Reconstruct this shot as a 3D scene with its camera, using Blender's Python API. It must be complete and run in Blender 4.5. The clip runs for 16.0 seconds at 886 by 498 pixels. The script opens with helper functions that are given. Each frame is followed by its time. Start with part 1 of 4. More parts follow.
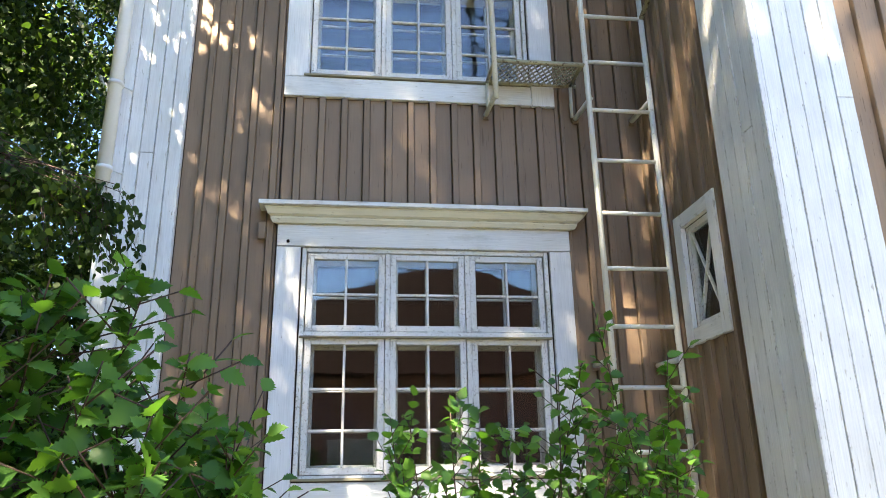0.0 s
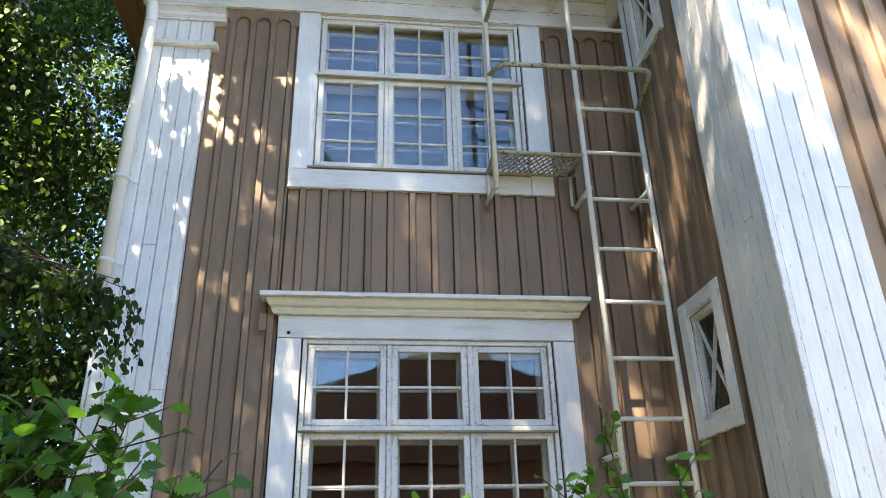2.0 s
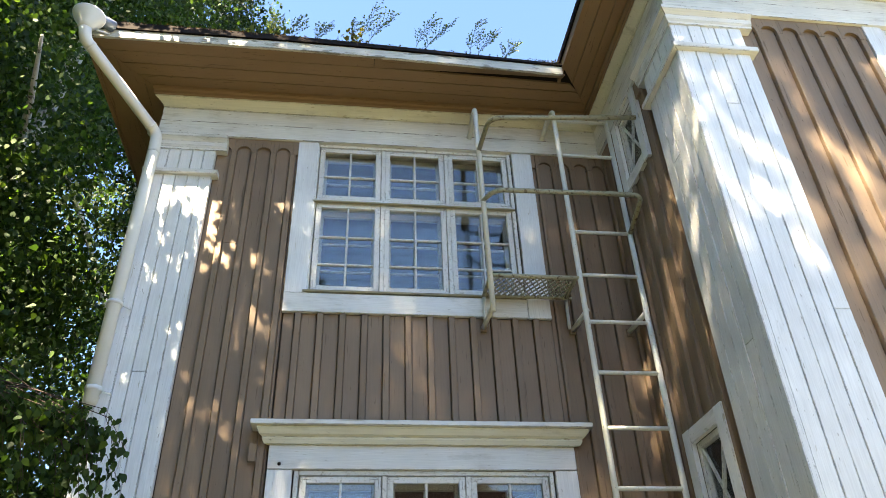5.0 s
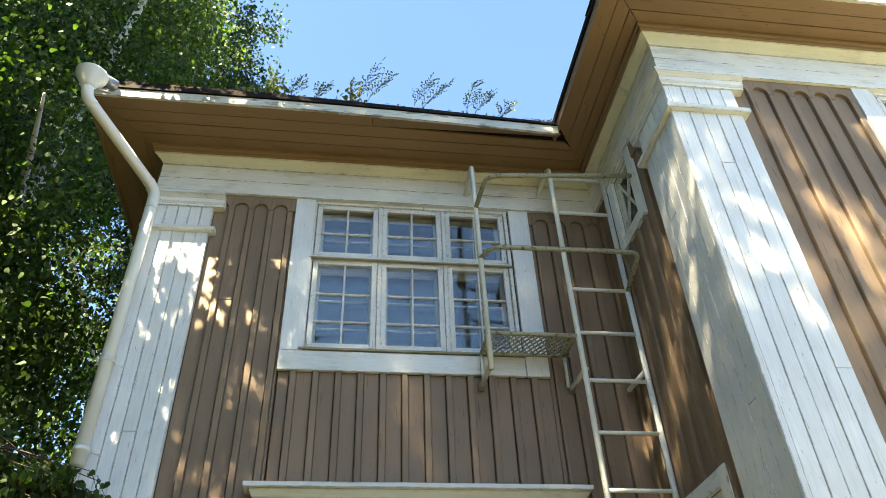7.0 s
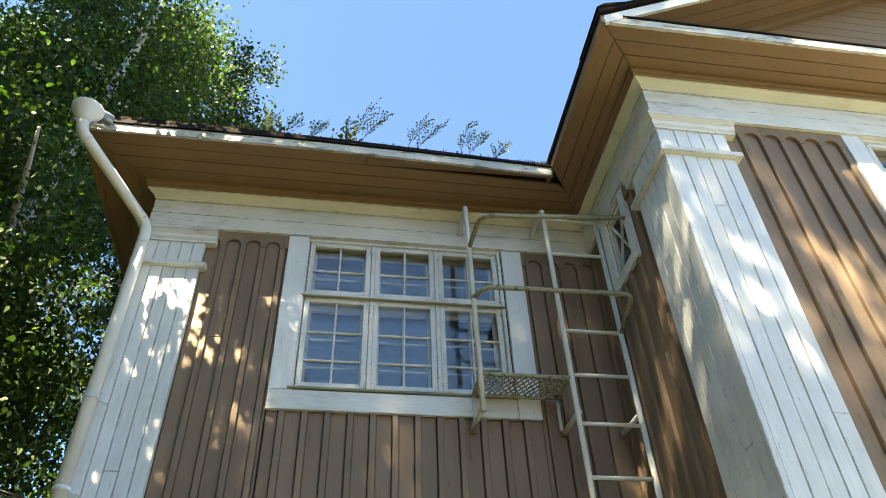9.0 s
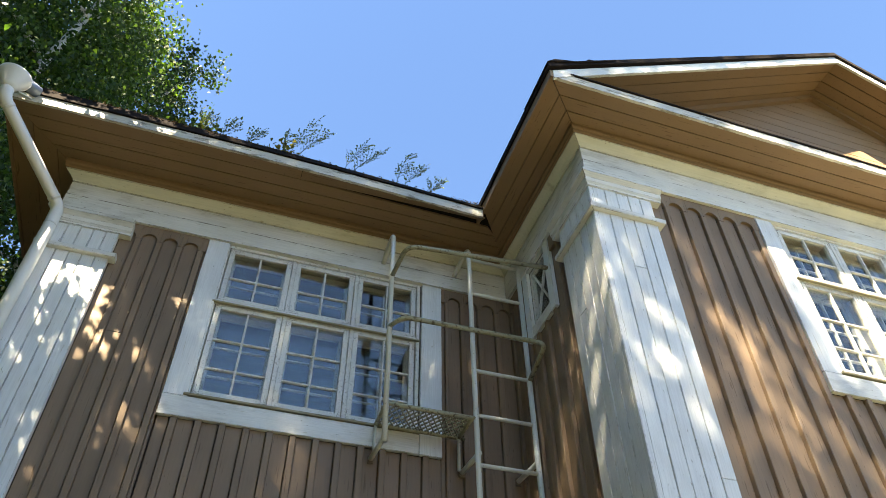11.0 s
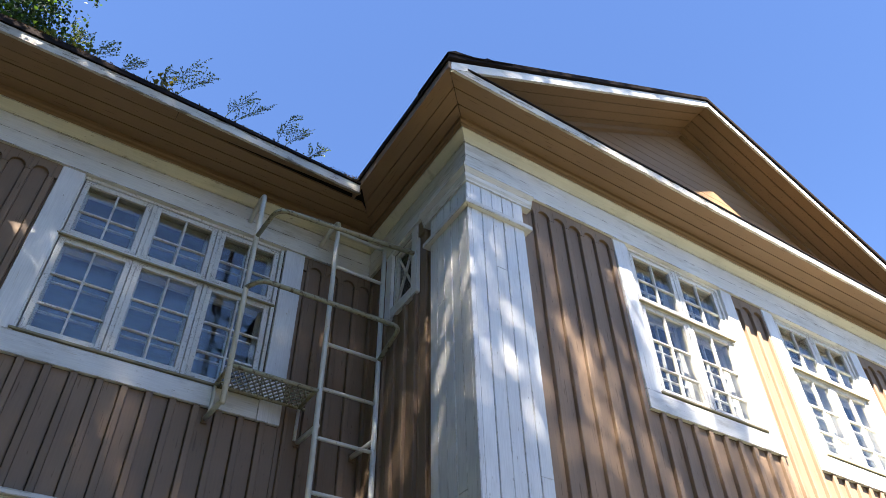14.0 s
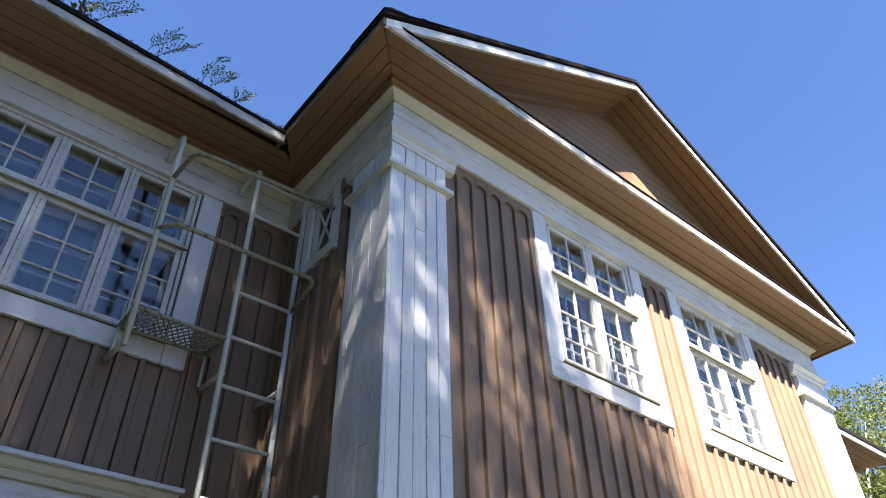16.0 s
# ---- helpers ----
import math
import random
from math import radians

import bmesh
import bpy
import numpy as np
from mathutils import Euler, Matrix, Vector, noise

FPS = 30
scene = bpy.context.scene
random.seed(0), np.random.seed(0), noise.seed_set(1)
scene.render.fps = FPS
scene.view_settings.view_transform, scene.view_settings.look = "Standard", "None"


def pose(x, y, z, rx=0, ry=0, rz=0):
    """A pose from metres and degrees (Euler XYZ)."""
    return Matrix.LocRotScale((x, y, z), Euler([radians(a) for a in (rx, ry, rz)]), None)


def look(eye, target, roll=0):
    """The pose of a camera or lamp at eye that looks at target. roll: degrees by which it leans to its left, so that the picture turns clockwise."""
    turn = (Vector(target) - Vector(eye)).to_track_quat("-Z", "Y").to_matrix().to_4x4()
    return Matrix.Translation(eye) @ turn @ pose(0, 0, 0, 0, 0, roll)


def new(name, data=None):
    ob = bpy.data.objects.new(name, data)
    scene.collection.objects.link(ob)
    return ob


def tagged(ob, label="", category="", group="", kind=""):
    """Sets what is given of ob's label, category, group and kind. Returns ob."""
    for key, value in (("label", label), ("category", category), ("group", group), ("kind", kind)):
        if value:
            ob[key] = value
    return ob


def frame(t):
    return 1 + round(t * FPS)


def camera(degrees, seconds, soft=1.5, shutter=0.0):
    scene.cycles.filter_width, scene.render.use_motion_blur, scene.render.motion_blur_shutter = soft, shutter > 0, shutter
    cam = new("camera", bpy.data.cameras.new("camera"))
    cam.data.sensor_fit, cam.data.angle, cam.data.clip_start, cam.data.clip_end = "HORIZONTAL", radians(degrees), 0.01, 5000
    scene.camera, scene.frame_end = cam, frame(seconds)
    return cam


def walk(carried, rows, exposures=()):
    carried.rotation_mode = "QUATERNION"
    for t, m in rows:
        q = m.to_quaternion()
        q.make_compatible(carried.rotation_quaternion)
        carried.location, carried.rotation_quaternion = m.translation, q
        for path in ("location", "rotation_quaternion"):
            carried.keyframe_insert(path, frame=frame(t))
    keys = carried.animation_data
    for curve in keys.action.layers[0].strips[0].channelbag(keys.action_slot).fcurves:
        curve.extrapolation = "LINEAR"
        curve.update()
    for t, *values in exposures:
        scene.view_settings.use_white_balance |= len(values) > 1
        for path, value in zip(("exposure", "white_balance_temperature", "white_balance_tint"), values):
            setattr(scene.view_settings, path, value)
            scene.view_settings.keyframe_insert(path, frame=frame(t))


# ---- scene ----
cam = camera(62.9, 16.0, soft=0.6)
PATH = [
    (0, (0.543, -4.74, 1.718), (0.78, -2.852, 2.336), -1.0),
    (0.5, (0.536, -4.739, 1.737), (0.775, -2.87, 2.409), -1.1),
    (1, (0.54, -4.732, 1.755), (0.774, -2.884, 2.483), -0.9),
    (1.5, (0.548, -4.735, 1.769), (0.77, -2.905, 2.545), -1.1),
    (2, (0.553, -4.732, 1.778), (0.776, -2.925, 2.607), -1.4),
    (2.5, (0.561, -4.728, 1.78), (0.779, -2.946, 2.661), -1.5),
    (3, (0.564, -4.723, 1.789), (0.784, -2.967, 2.722), -1.7),
    (3.5, (0.557, -4.718, 1.798), (0.782, -2.99, 2.779), -2.1),
    (4, (0.548, -4.715, 1.81), (0.774, -3.017, 2.842), -2.1),
    (4.5, (0.536, -4.705, 1.809), (0.768, -3.037, 2.889), -2.2),
    (4.7, (0.533, -4.707, 1.809), (0.765, -3.05, 2.905), -2.2),
    (7, (0.51, -4.697, 1.83), (0.751, -3.147, 3.072), -2.6),
    (7.5, (0.491, -4.7, 1.835), (0.742, -3.171, 3.1), -2.5),
    (8, (0.495, -4.695, 1.842), (0.748, -3.188, 3.133), -2.5),
    (10.5, (0.487, -4.601, 1.8), (0.851, -3.201, 3.181), -1.1),
    (11, (0.478, -4.592, 1.788), (0.934, -3.243, 3.193), -0.5),
    (11.5, (0.473, -4.598, 1.783), (0.984, -3.285, 3.203), -1.1),
    (12, (0.466, -4.603, 1.791), (1.039, -3.309, 3.205), -1.4),
    (12.5, (0.463, -4.611, 1.802), (1.092, -3.328, 3.202), -1.4),
    (13, (0.459, -4.617, 1.806), (1.155, -3.351, 3.188), -1.5),
    (13.5, (0.449, -4.628, 1.808), (1.191, -3.376, 3.18), -1.0),
    (14, (0.45, -4.64, 1.81), (1.253, -3.399, 3.157), -0.9),
    (14.5, (0.451, -4.647, 1.803), (1.31, -3.422, 3.131), -0.9),
    (15, (0.46, -4.664, 1.794), (1.371, -3.462, 3.107), -1.1),
    (15.5, (0.475, -4.681, 1.786), (1.433, -3.488, 3.073), -1.0),
    (16, (0.493, -4.698, 1.781), (1.496, -3.516, 3.045), -1.2),
]
EXPOSURES = [(0, 3.90, 6700, 15), (4.5, 3.66, 6900, 13), (7, 3.52, 7150, 6), (8.2, 3.40, 7100, 6), (11, 3.07, 6850, 9), (13, 2.80, 6150, 17), (16, 2.36, 5720, 20)]
walk(cam, [(t, look(e, g, r)) for t, e, g, r in PATH], EXPOSURES)

# ---- world and sun ----
SUN_AZ, SUN_EL = 32.0, 55.0     # degrees left of the facade's normal, height
sun_way = Vector((-math.sin(radians(SUN_AZ)) * math.cos(radians(SUN_EL)),
                  -math.cos(radians(SUN_AZ)) * math.cos(radians(SUN_EL)), math.sin(radians(SUN_EL))))
world = bpy.data.worlds.new("world")
scene.world = world
world.use_nodes = True
wn = world.node_tree
sky = wn.nodes.new("ShaderNodeTexSky")
sky.sky_type = "NISHITA"
sky.sun_disc = False
sky.sun_elevation = radians(SUN_EL)
sky.sun_rotation = math.atan2(sun_way.x, sun_way.y)
sky.air_density, sky.dust_density, sky.ozone_density = 1.0, 0.1, 5.5
wn.links.new(sky.outputs[0], wn.nodes["Background"].inputs[0])
wn.nodes["Background"].inputs[1].default_value = 0.05
sun = new("sun", bpy.data.lights.new("sun", "SUN"))
sun.data.energy, sun.data.angle, sun.data.color = 7.0, radians(0.53), (1.0, 0.88, 0.65)
sun.matrix_basis = look(sun_way * 40, (0, 0, 0))


# ---- materials ----
def material(name, color, rough=0.6, metal=0.0, grain=None, spread=0.1, spots=None, spot_color=(0.1, 0.09, 0.08),
             spot_size=9.0, bump=0.15, vary=0.08, fine=40.0, spec=0.35, worn=0.0, dash=0.655, dash_tone=0.6, soft=0.06):
    """A surface with grain along an axis, broad stains, flaked spots and a little change from piece to piece."""
    m = bpy.data.materials.new(name)
    m.use_nodes = True
    t = m.node_tree
    n, link = t.nodes, t.links
    bsdf = n["Principled BSDF"]
    geo = n.new("ShaderNodeNewGeometry")
    mp = n.new("ShaderNodeMapping")
    link.new(geo.outputs["Position"], mp.inputs["Vector"])
    sc = {None: (1, 1, 1), "x": (0.05, 1, 1), "y": (1, 0.05, 1), "z": (1, 1, 0.05)}[grain]
    mp.inputs["Scale"].default_value = sc
    fin = n.new("ShaderNodeTexNoise")
    fin.inputs["Scale"].default_value, fin.inputs["Detail"].default_value = fine * 2, 6
    link.new(mp.outputs[0], fin.inputs["Vector"])
    broad = n.new("ShaderNodeTexNoise")
    broad.inputs["Scale"].default_value, broad.inputs["Detail"].default_value = 2.3, 5
    link.new(geo.outputs["Position"], broad.inputs["Vector"])
    info = n.new("ShaderNodeObjectInfo")

    def math_(op, a, b):
        k = n.new("ShaderNodeMath")
        k.operation = op
        for i, v in enumerate((a, b)):
            if isinstance(v, (int, float)):
                k.inputs[i].default_value = v
            else:
                link.new(v, k.inputs[i])
        return k.outputs[0]

    f = math_("MULTIPLY_ADD", fin.outputs[0], spread * 1.2)
    n[f.node.name].inputs[2].default_value = 1 - spread * 0.6
    g = math_("MULTIPLY_ADD", broad.outputs[0], spread * 1.6)
    n[g.node.name].inputs[2].default_value = 1 - spread * 0.8
    r = math_("MULTIPLY_ADD", info.outputs["Random"], vary * 2)
    n[r.node.name].inputs[2].default_value = 1 - vary
    total = math_("MULTIPLY", math_("MULTIPLY", f, g), r)
    vm = n.new("ShaderNodeVectorMath")
    vm.operation = "SCALE"
    vm.inputs[0].default_value = color
    link.new(total, vm.inputs["Scale"])
    out = vm.outputs[0]
    if spots:
        sp = n.new("ShaderNodeTexNoise")
        sp.inputs["Scale"].default_value, sp.inputs["Detail"].default_value = spot_size, 8
        sp.inputs["Roughness"].default_value = 0.7
        mp2 = n.new("ShaderNodeMapping")
        link.new(geo.outputs["Position"], mp2.inputs["Vector"])
        mp2.inputs["Scale"].default_value = {None: (1, 1, 1), "x": (0.25, 1, 1), "y": (1, 0.25, 1), "z": (1, 1, 0.25)}[grain]
        link.new(mp2.outputs[0], sp.inputs["Vector"])
        ramp = n.new("ShaderNodeMapRange")
        ramp.inputs["From Min"].default_value = 1 - spots
        ramp.inputs["From Max"].default_value = 1 - spots + soft
        link.new(sp.outputs[0], ramp.inputs["Value"])
        mix = n.new("ShaderNodeMix")
        mix.data_type = "RGBA"
        link.new(ramp.outputs[0], mix.inputs["Factor"])
        link.new(out, mix.inputs["A"])
        mix.inputs["B"].default_value = (*spot_color, 1)
        out = mix.outputs["Result"]
        for size, edge, tone, vec in ((90.0, 0.70, 0.5, mp2), (30.0, 0.70, 0.72, mp2), (75.0, dash, dash_tone, mp)):
            sk = n.new("ShaderNodeTexNoise")
            sk.inputs["Scale"].default_value, sk.inputs["Detail"].default_value = size, 4
            link.new(vec.outputs[0], sk.inputs["Vector"])
            cut = n.new("ShaderNodeMapRange")
            cut.inputs["From Min"].default_value, cut.inputs["From Max"].default_value = edge, edge + 0.03
            link.new(sk.outputs[0], cut.inputs["Value"])
            mk = n.new("ShaderNodeMix")
            mk.data_type, mk.blend_type = "RGBA", "MULTIPLY"
            link.new(cut.outputs[0], mk.inputs["Factor"])
            link.new(out, mk.inputs["A"])
            mk.inputs["B"].default_value = (tone, tone * 0.95, tone * 0.85, 1)
            out = mk.outputs["Result"]
    if worn:
        # paint flaked off the arrises, in broken runs
        bev, dot = n.new("ShaderNodeBevel"), n.new("ShaderNodeVectorMath")
        bev.samples = 6
        bev.inputs["Radius"].default_value = worn
        dot.operation = "DOT_PRODUCT"
        link.new(bev.outputs[0], dot.inputs[0])
        link.new(geo.outputs["True Normal"], dot.inputs[1])
        edge = n.new("ShaderNodeMapRange")
        edge.inputs["From Min"].default_value, edge.inputs["From Max"].default_value = 0.985, 0.90
        link.new(dot.outputs["Value"], edge.inputs["Value"])
        run = n.new("ShaderNodeTexNoise")
        run.inputs["Scale"].default_value, run.inputs["Detail"].default_value = 14.0, 6
        link.new(geo.outputs["Position"], run.inputs["Vector"])
        brk = n.new("ShaderNodeMapRange")
        brk.inputs["From Min"].default_value, brk.inputs["From Max"].default_value = 0.44, 0.54
        link.new(run.outputs[0], brk.inputs["Value"])
        wm = n.new("ShaderNodeMix")
        wm.data_type = "RGBA"
        link.new(math_("MULTIPLY", edge.outputs[0], brk.outputs[0]), wm.inputs["Factor"])
        link.new(out, wm.inputs["A"])
        wm.inputs["B"].default_value = (0.13, 0.11, 0.085, 1)
        out = wm.outputs["Result"]
    link.new(out, bsdf.inputs["Base Color"])
    rr = math_("MULTIPLY_ADD", fin.outputs[0], 0.25)
    n[rr.node.name].inputs[2].default_value = rough - 0.12
    link.new(rr, bsdf.inputs["Roughness"])
    bsdf.inputs["Metallic"].default_value = metal
    bsdf.inputs["Specular IOR Level"].default_value = spec
    bp = n.new("ShaderNodeBump")
    bp.inputs["Strength"].default_value, bp.inputs["Distance"].default_value = bump, 0.004
    link.new(fin.outputs[0], bp.inputs["Height"])
    link.new(bp.outputs[0], bsdf.inputs["Normal"])
    return m


def leaf_material(name, color, light, rough=0.45):
    m = bpy.data.materials.new(name)
    m.use_nodes = True
    t = m.node_tree
    n, link = t.nodes, t.links
    bsdf = n["Principled BSDF"]
    geo, info = n.new("ShaderNodeNewGeometry"), n.new("ShaderNodeObjectInfo")
    add = n.new("ShaderNodeMath")
    add.operation = "ADD"
    link.new(geo.outputs["Random Per Island"], add.inputs[0])
    link.new(info.outputs["Random"], add.inputs[1])
    fr = n.new("ShaderNodeMath")
    fr.operation = "FRACT"
    link.new(add.outputs[0], fr.inputs[0])
    ramp = n.new("ShaderNodeValToRGB")
    ramp.color_ramp.elements[0].color = (*[c * 0.6 for c in color], 1)
    ramp.color_ramp.elements[1].color = (*light, 1)
    mid = ramp.color_ramp.elements.new(0.6)
    mid.color = (*color, 1)
    link.new(fr.outputs[0], ramp.inputs[0])
    link.new(ramp.outputs[0], bsdf.inputs["Base Color"])
    bsdf.inputs["Roughness"].default_value = rough
    bsdf.inputs["Specular IOR Level"].default_value = 0.25
    tr = n.new("ShaderNodeBsdfTranslucent")
    sc = n.new("ShaderNodeMix")
    sc.data_type, sc.blend_type = "RGBA", "MULTIPLY"
    sc.inputs["Factor"].default_value = 1.0
    link.new(ramp.outputs[0], sc.inputs["A"])
    sc.inputs["B"].default_value = (1.9, 2.0, 0.7, 1)
    link.new(sc.outputs["Result"], tr.inputs["Color"])
    mix = n.new("ShaderNodeMixShader")
    mix.inputs[0].default_value = 0.4
    link.new(bsdf.outputs[0], mix.inputs[1])
    link.new(tr.outputs[0], mix.inputs[2])
    link.new(mix.outputs[0], n["Material Output"].inputs["Surface"])
    return m


def glass_material():
    m = bpy.data.materials.new("window_glass")
    m.use_nodes = True
    t = m.node_tree
    n, link = t.nodes, t.links
    n.remove(n["Principled BSDF"])
    glossy, clear, mix = n.new("ShaderNodeBsdfGlossy"), n.new("ShaderNodeBsdfTransparent"), n.new("ShaderNodeMixShader")
    glossy.inputs["Roughness"].default_value = 0.0
    clear.inputs["Color"].default_value = (0.86, 0.88, 0.87, 1)
    lw, pw, fres = n.new("ShaderNodeLayerWeight"), n.new("ShaderNodeMath"), n.new("ShaderNodeMath")
    pw.operation, fres.operation = "POWER", "MULTIPLY_ADD"
    link.new(lw.outputs["Facing"], pw.inputs[0])
    pw.inputs[1].default_value = 4.0
    link.new(pw.outputs[0], fres.inputs[0])
    fres.inputs[1].default_value, fres.inputs[2].default_value = 0.85, 0.053
    geo, nz, bp = n.new("ShaderNodeNewGeometry"), n.new("ShaderNodeTexNoise"), n.new("ShaderNodeBump")
    nz.inputs["Scale"].default_value = 3.0
    link.new(geo.outputs["Position"], nz.inputs["Vector"])
    bp.inputs["Strength"].default_value, bp.inputs["Distance"].default_value = 0.05, 0.02
    link.new(nz.outputs[0], bp.inputs["Height"])
    link.new(bp.outputs[0], glossy.inputs["Normal"])
    link.new(fres.outputs[0], mix.inputs[0])
    link.new(clear.outputs[0], mix.inputs[1])
    link.new(glossy.outputs[0], mix.inputs[2])
    link.new(mix.outputs[0], n["Material Output"].inputs["Surface"])
    return m


BROWN = material("brown_painted_siding", (0.235, 0.163, 0.105), 0.62, grain="z", spread=0.26, spots=0.30, spot_color=(0.10, 0.07, 0.05), vary=0.09, worn=0.004)
BROWN_X = material("brown_painted_soffit", (0.238, 0.153, 0.083), 0.6, grain="x", spread=0.14, spots=0.30, spot_color=(0.12, 0.07, 0.04), vary=0.06)
BROWN_Y = material("brown_painted_soffit_return", (0.238, 0.153, 0.083), 0.6, grain="y", spread=0.14, spots=0.37, spot_color=(0.085, 0.055, 0.035), soft=0.10, vary=0.06)
WHITE = material("white_painted_boards", (0.74, 0.745, 0.73), 0.5, grain="z", spread=0.30, spots=0.42, spot_color=(0.55, 0.555, 0.53), vary=0.035, worn=0.005, bump=0.3, fine=60, dash=0.69, dash_tone=0.75, soft=0.25)
WHITE_X = material("weathered_white_trim", (0.72, 0.715, 0.68), 0.55, grain="x", spread=0.30, spots=0.48, spot_color=(0.41, 0.395, 0.34), vary=0.03, worn=0.008, bump=0.3, fine=60, dash=0.70, dash_tone=0.75, soft=0.25)
WHITE_Y = material("weathered_white_trim_return", (0.72, 0.715, 0.68), 0.55, grain="y", spread=0.30, spots=0.48, spot_color=(0.41, 0.395, 0.34), vary=0.03, worn=0.008, bump=0.3, fine=60, dash=0.70, dash_tone=0.75, soft=0.25)
CROWN = material("mildewed_white_moulding", (0.68, 0.66, 0.53), 0.6, grain="x", spread=0.2, spots=0.44, spot_color=(0.46, 0.44, 0.31), vary=0.03, worn=0.006, dash=0.70, dash_tone=0.7, soft=0.2)
SASH = material("flaking_white_sash_paint", (0.70, 0.69, 0.65), 0.6, spread=0.3, spots=0.43, spot_color=(0.40, 0.37, 0.31), spot_size=55, vary=0.04, worn=0.006)
METAL = material("white_painted_steel", (0.68, 0.68, 0.62), 0.45, spread=0.1, spots=0.30, spot_color=(0.30, 0.24, 0.15), spot_size=22, bump=0.05)
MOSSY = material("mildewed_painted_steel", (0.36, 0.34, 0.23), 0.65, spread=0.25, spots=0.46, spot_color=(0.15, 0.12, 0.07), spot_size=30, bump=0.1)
LEDGE = material("mossy_bare_wood_ledge", (0.27, 0.24, 0.15), 0.75, grain="x", spread=0.3, spots=0.42, spot_color=(0.12, 0.10, 0.07))
ZINC = material("grey_zinc_sheet", (0.22, 0.25, 0.30), 0.45, metal=0.6, spread=0.15)
DRAIN = material("white_painted_downpipe", (0.72, 0.72, 0.70), 0.35, spread=0.06, bump=0.03)
TAR = material("dark_tarred_roofing", (0.018, 0.014, 0.013), 0.95, spread=0.4, spots=0.38, spot_color=(0.045, 0.035, 0.028), bump=0.5, spec=0.08)
STONE = material("grey_plinth_stone", (0.3, 0.29, 0.27), 0.8, spread=0.25, bump=0.5)
GRASS = material("dry_grass_ground", (0.05, 0.05, 0.03), 0.9, spread=0.4, bump=0.6, fine=15)
SHEATH = material("dark_weathered_sheathing", (0.05, 0.036, 0.024), 0.85, grain="z", spread=0.3)
# Dimness of the rooms is put into this dark surface colour
ROOM = material("room_dimness_colour", (0.085, 0.078, 0.066), 0.85, spread=0.15)
REDWALL = material("dark_red_boarding", (0.36, 0.20, 0.17), 0.7, grain="z", spread=0.15)
REDROOF = material("dark_red_roof_tiles", (0.016, 0.008, 0.008), 0.9, spread=0.25, spec=0.02)
BARK = material("birch_bark", (0.55, 0.53, 0.49), 0.75, spread=0.2, spots=0.45, spot_color=(0.05, 0.045, 0.04), spot_size=7, bump=0.5)
TWIG = material("brown_twig_bark", (0.055, 0.034, 0.025), 0.75, spread=0.2)
PEEL = material("peeling_white_edge_paint", (0.58, 0.56, 0.50), 0.6, grain="x", spread=0.35, spots=0.47, spot_color=(0.26, 0.24, 0.19), spot_size=14, vary=0.03, worn=0.012)
BIRCH = leaf_material("birch_leaf", (0.027, 0.056, 0.013), (0.072, 0.118, 0.025), 0.6)
# Birch leaf colour darkened to stand for the shaded side of the rear tree
BIRCH_SHADED = leaf_material("birch_leaf_shaded", (0.016, 0.034, 0.010), (0.042, 0.075, 0.018), 0.6)
HAW = leaf_material("hawthorn_leaf", (0.058, 0.152, 0.026), (0.125, 0.26, 0.045), 0.42)
# Birch leaf colour lightened for sun on the far tree; weeds use it too
LIT_BIRCH_WEED = leaf_material("sunlit_birch_and_weed_leaf", (0.08, 0.10, 0.032), (0.16, 0.17, 0.06), 0.6)
YELLOWED = leaf_material("yellowed_weed_leaf", (0.16, 0.13, 0.03), (0.34, 0.24, 0.06))
STALK = leaf_material("weed_stalk", (0.13, 0.16, 0.08), (0.24, 0.25, 0.15))
CLOTH = material("thin_white_curtain_cloth", (0.78, 0.80, 0.80), 0.85, spread=0.06, bump=0.05)
LITTER = leaf_material("dead_brown_leaf", (0.045, 0.028, 0.018), (0.10, 0.055, 0.03), 0.8)
GLASS = glass_material()


# ---- builders ----
def mesh_of(name, verts, faces, mat, smooth=False):
    me = bpy.data.meshes.new(name)
    me.from_pydata([tuple(v) for v in verts], [], faces)
    bm = bmesh.new()
    bm.from_mesh(me)
    bmesh.ops.recalc_face_normals(bm, faces=bm.faces)
    bm.to_mesh(me)
    bm.free()
    if smooth:
        me.shade_smooth()
    me.materials.append(mat)
    return me


def child(name, me, parent, m=None, label=""):
    ob = new(name, me)
    ob.parent = parent
    if m is not None:
        ob.matrix_basis = m
    if label:
        ob["label"] = label
    return ob


def thing(name, label, category, m=None, group="", kind="", me=None):
    ob = new(name, me)
    if m is not None:
        ob.matrix_basis = m
    return tagged(ob, label, category, group, kind)


box_cache = {}


def box_mesh(dx, dy, dz, mat, edge=0.003):
    """A board centred on its own middle, its edges eased."""
    key = (round(dx, 4), round(dy, 4), round(dz, 4), mat.name, edge)
    if key not in box_cache:
        bm = bmesh.new()
        bmesh.ops.create_cube(bm, size=1)
        for v in bm.verts:
            v.co = (v.co.x * dx, v.co.y * dy, v.co.z * dz)
        if edge:
            bmesh.ops.bevel(bm, geom=bm.edges[:], offset=min(edge, dx / 3, dy / 3, dz / 3), segments=1, affect="EDGES")
        me = bpy.data.meshes.new("board")
        bm.to_mesh(me)
        bm.free()
        me.materials.append(mat)
        box_cache[key] = me
    return box_cache[key]


def box(name, parent, x0, x1, y0, y1, z0, z1, mat, edge=0.003, label=""):
    me = box_mesh(x1 - x0, y1 - y0, z1 - z0, mat, edge)
    return child(name, me, parent, Matrix.Translation(((x0 + x1) / 2, (y0 + y1) / 2, (z0 + z1) / 2)), label)


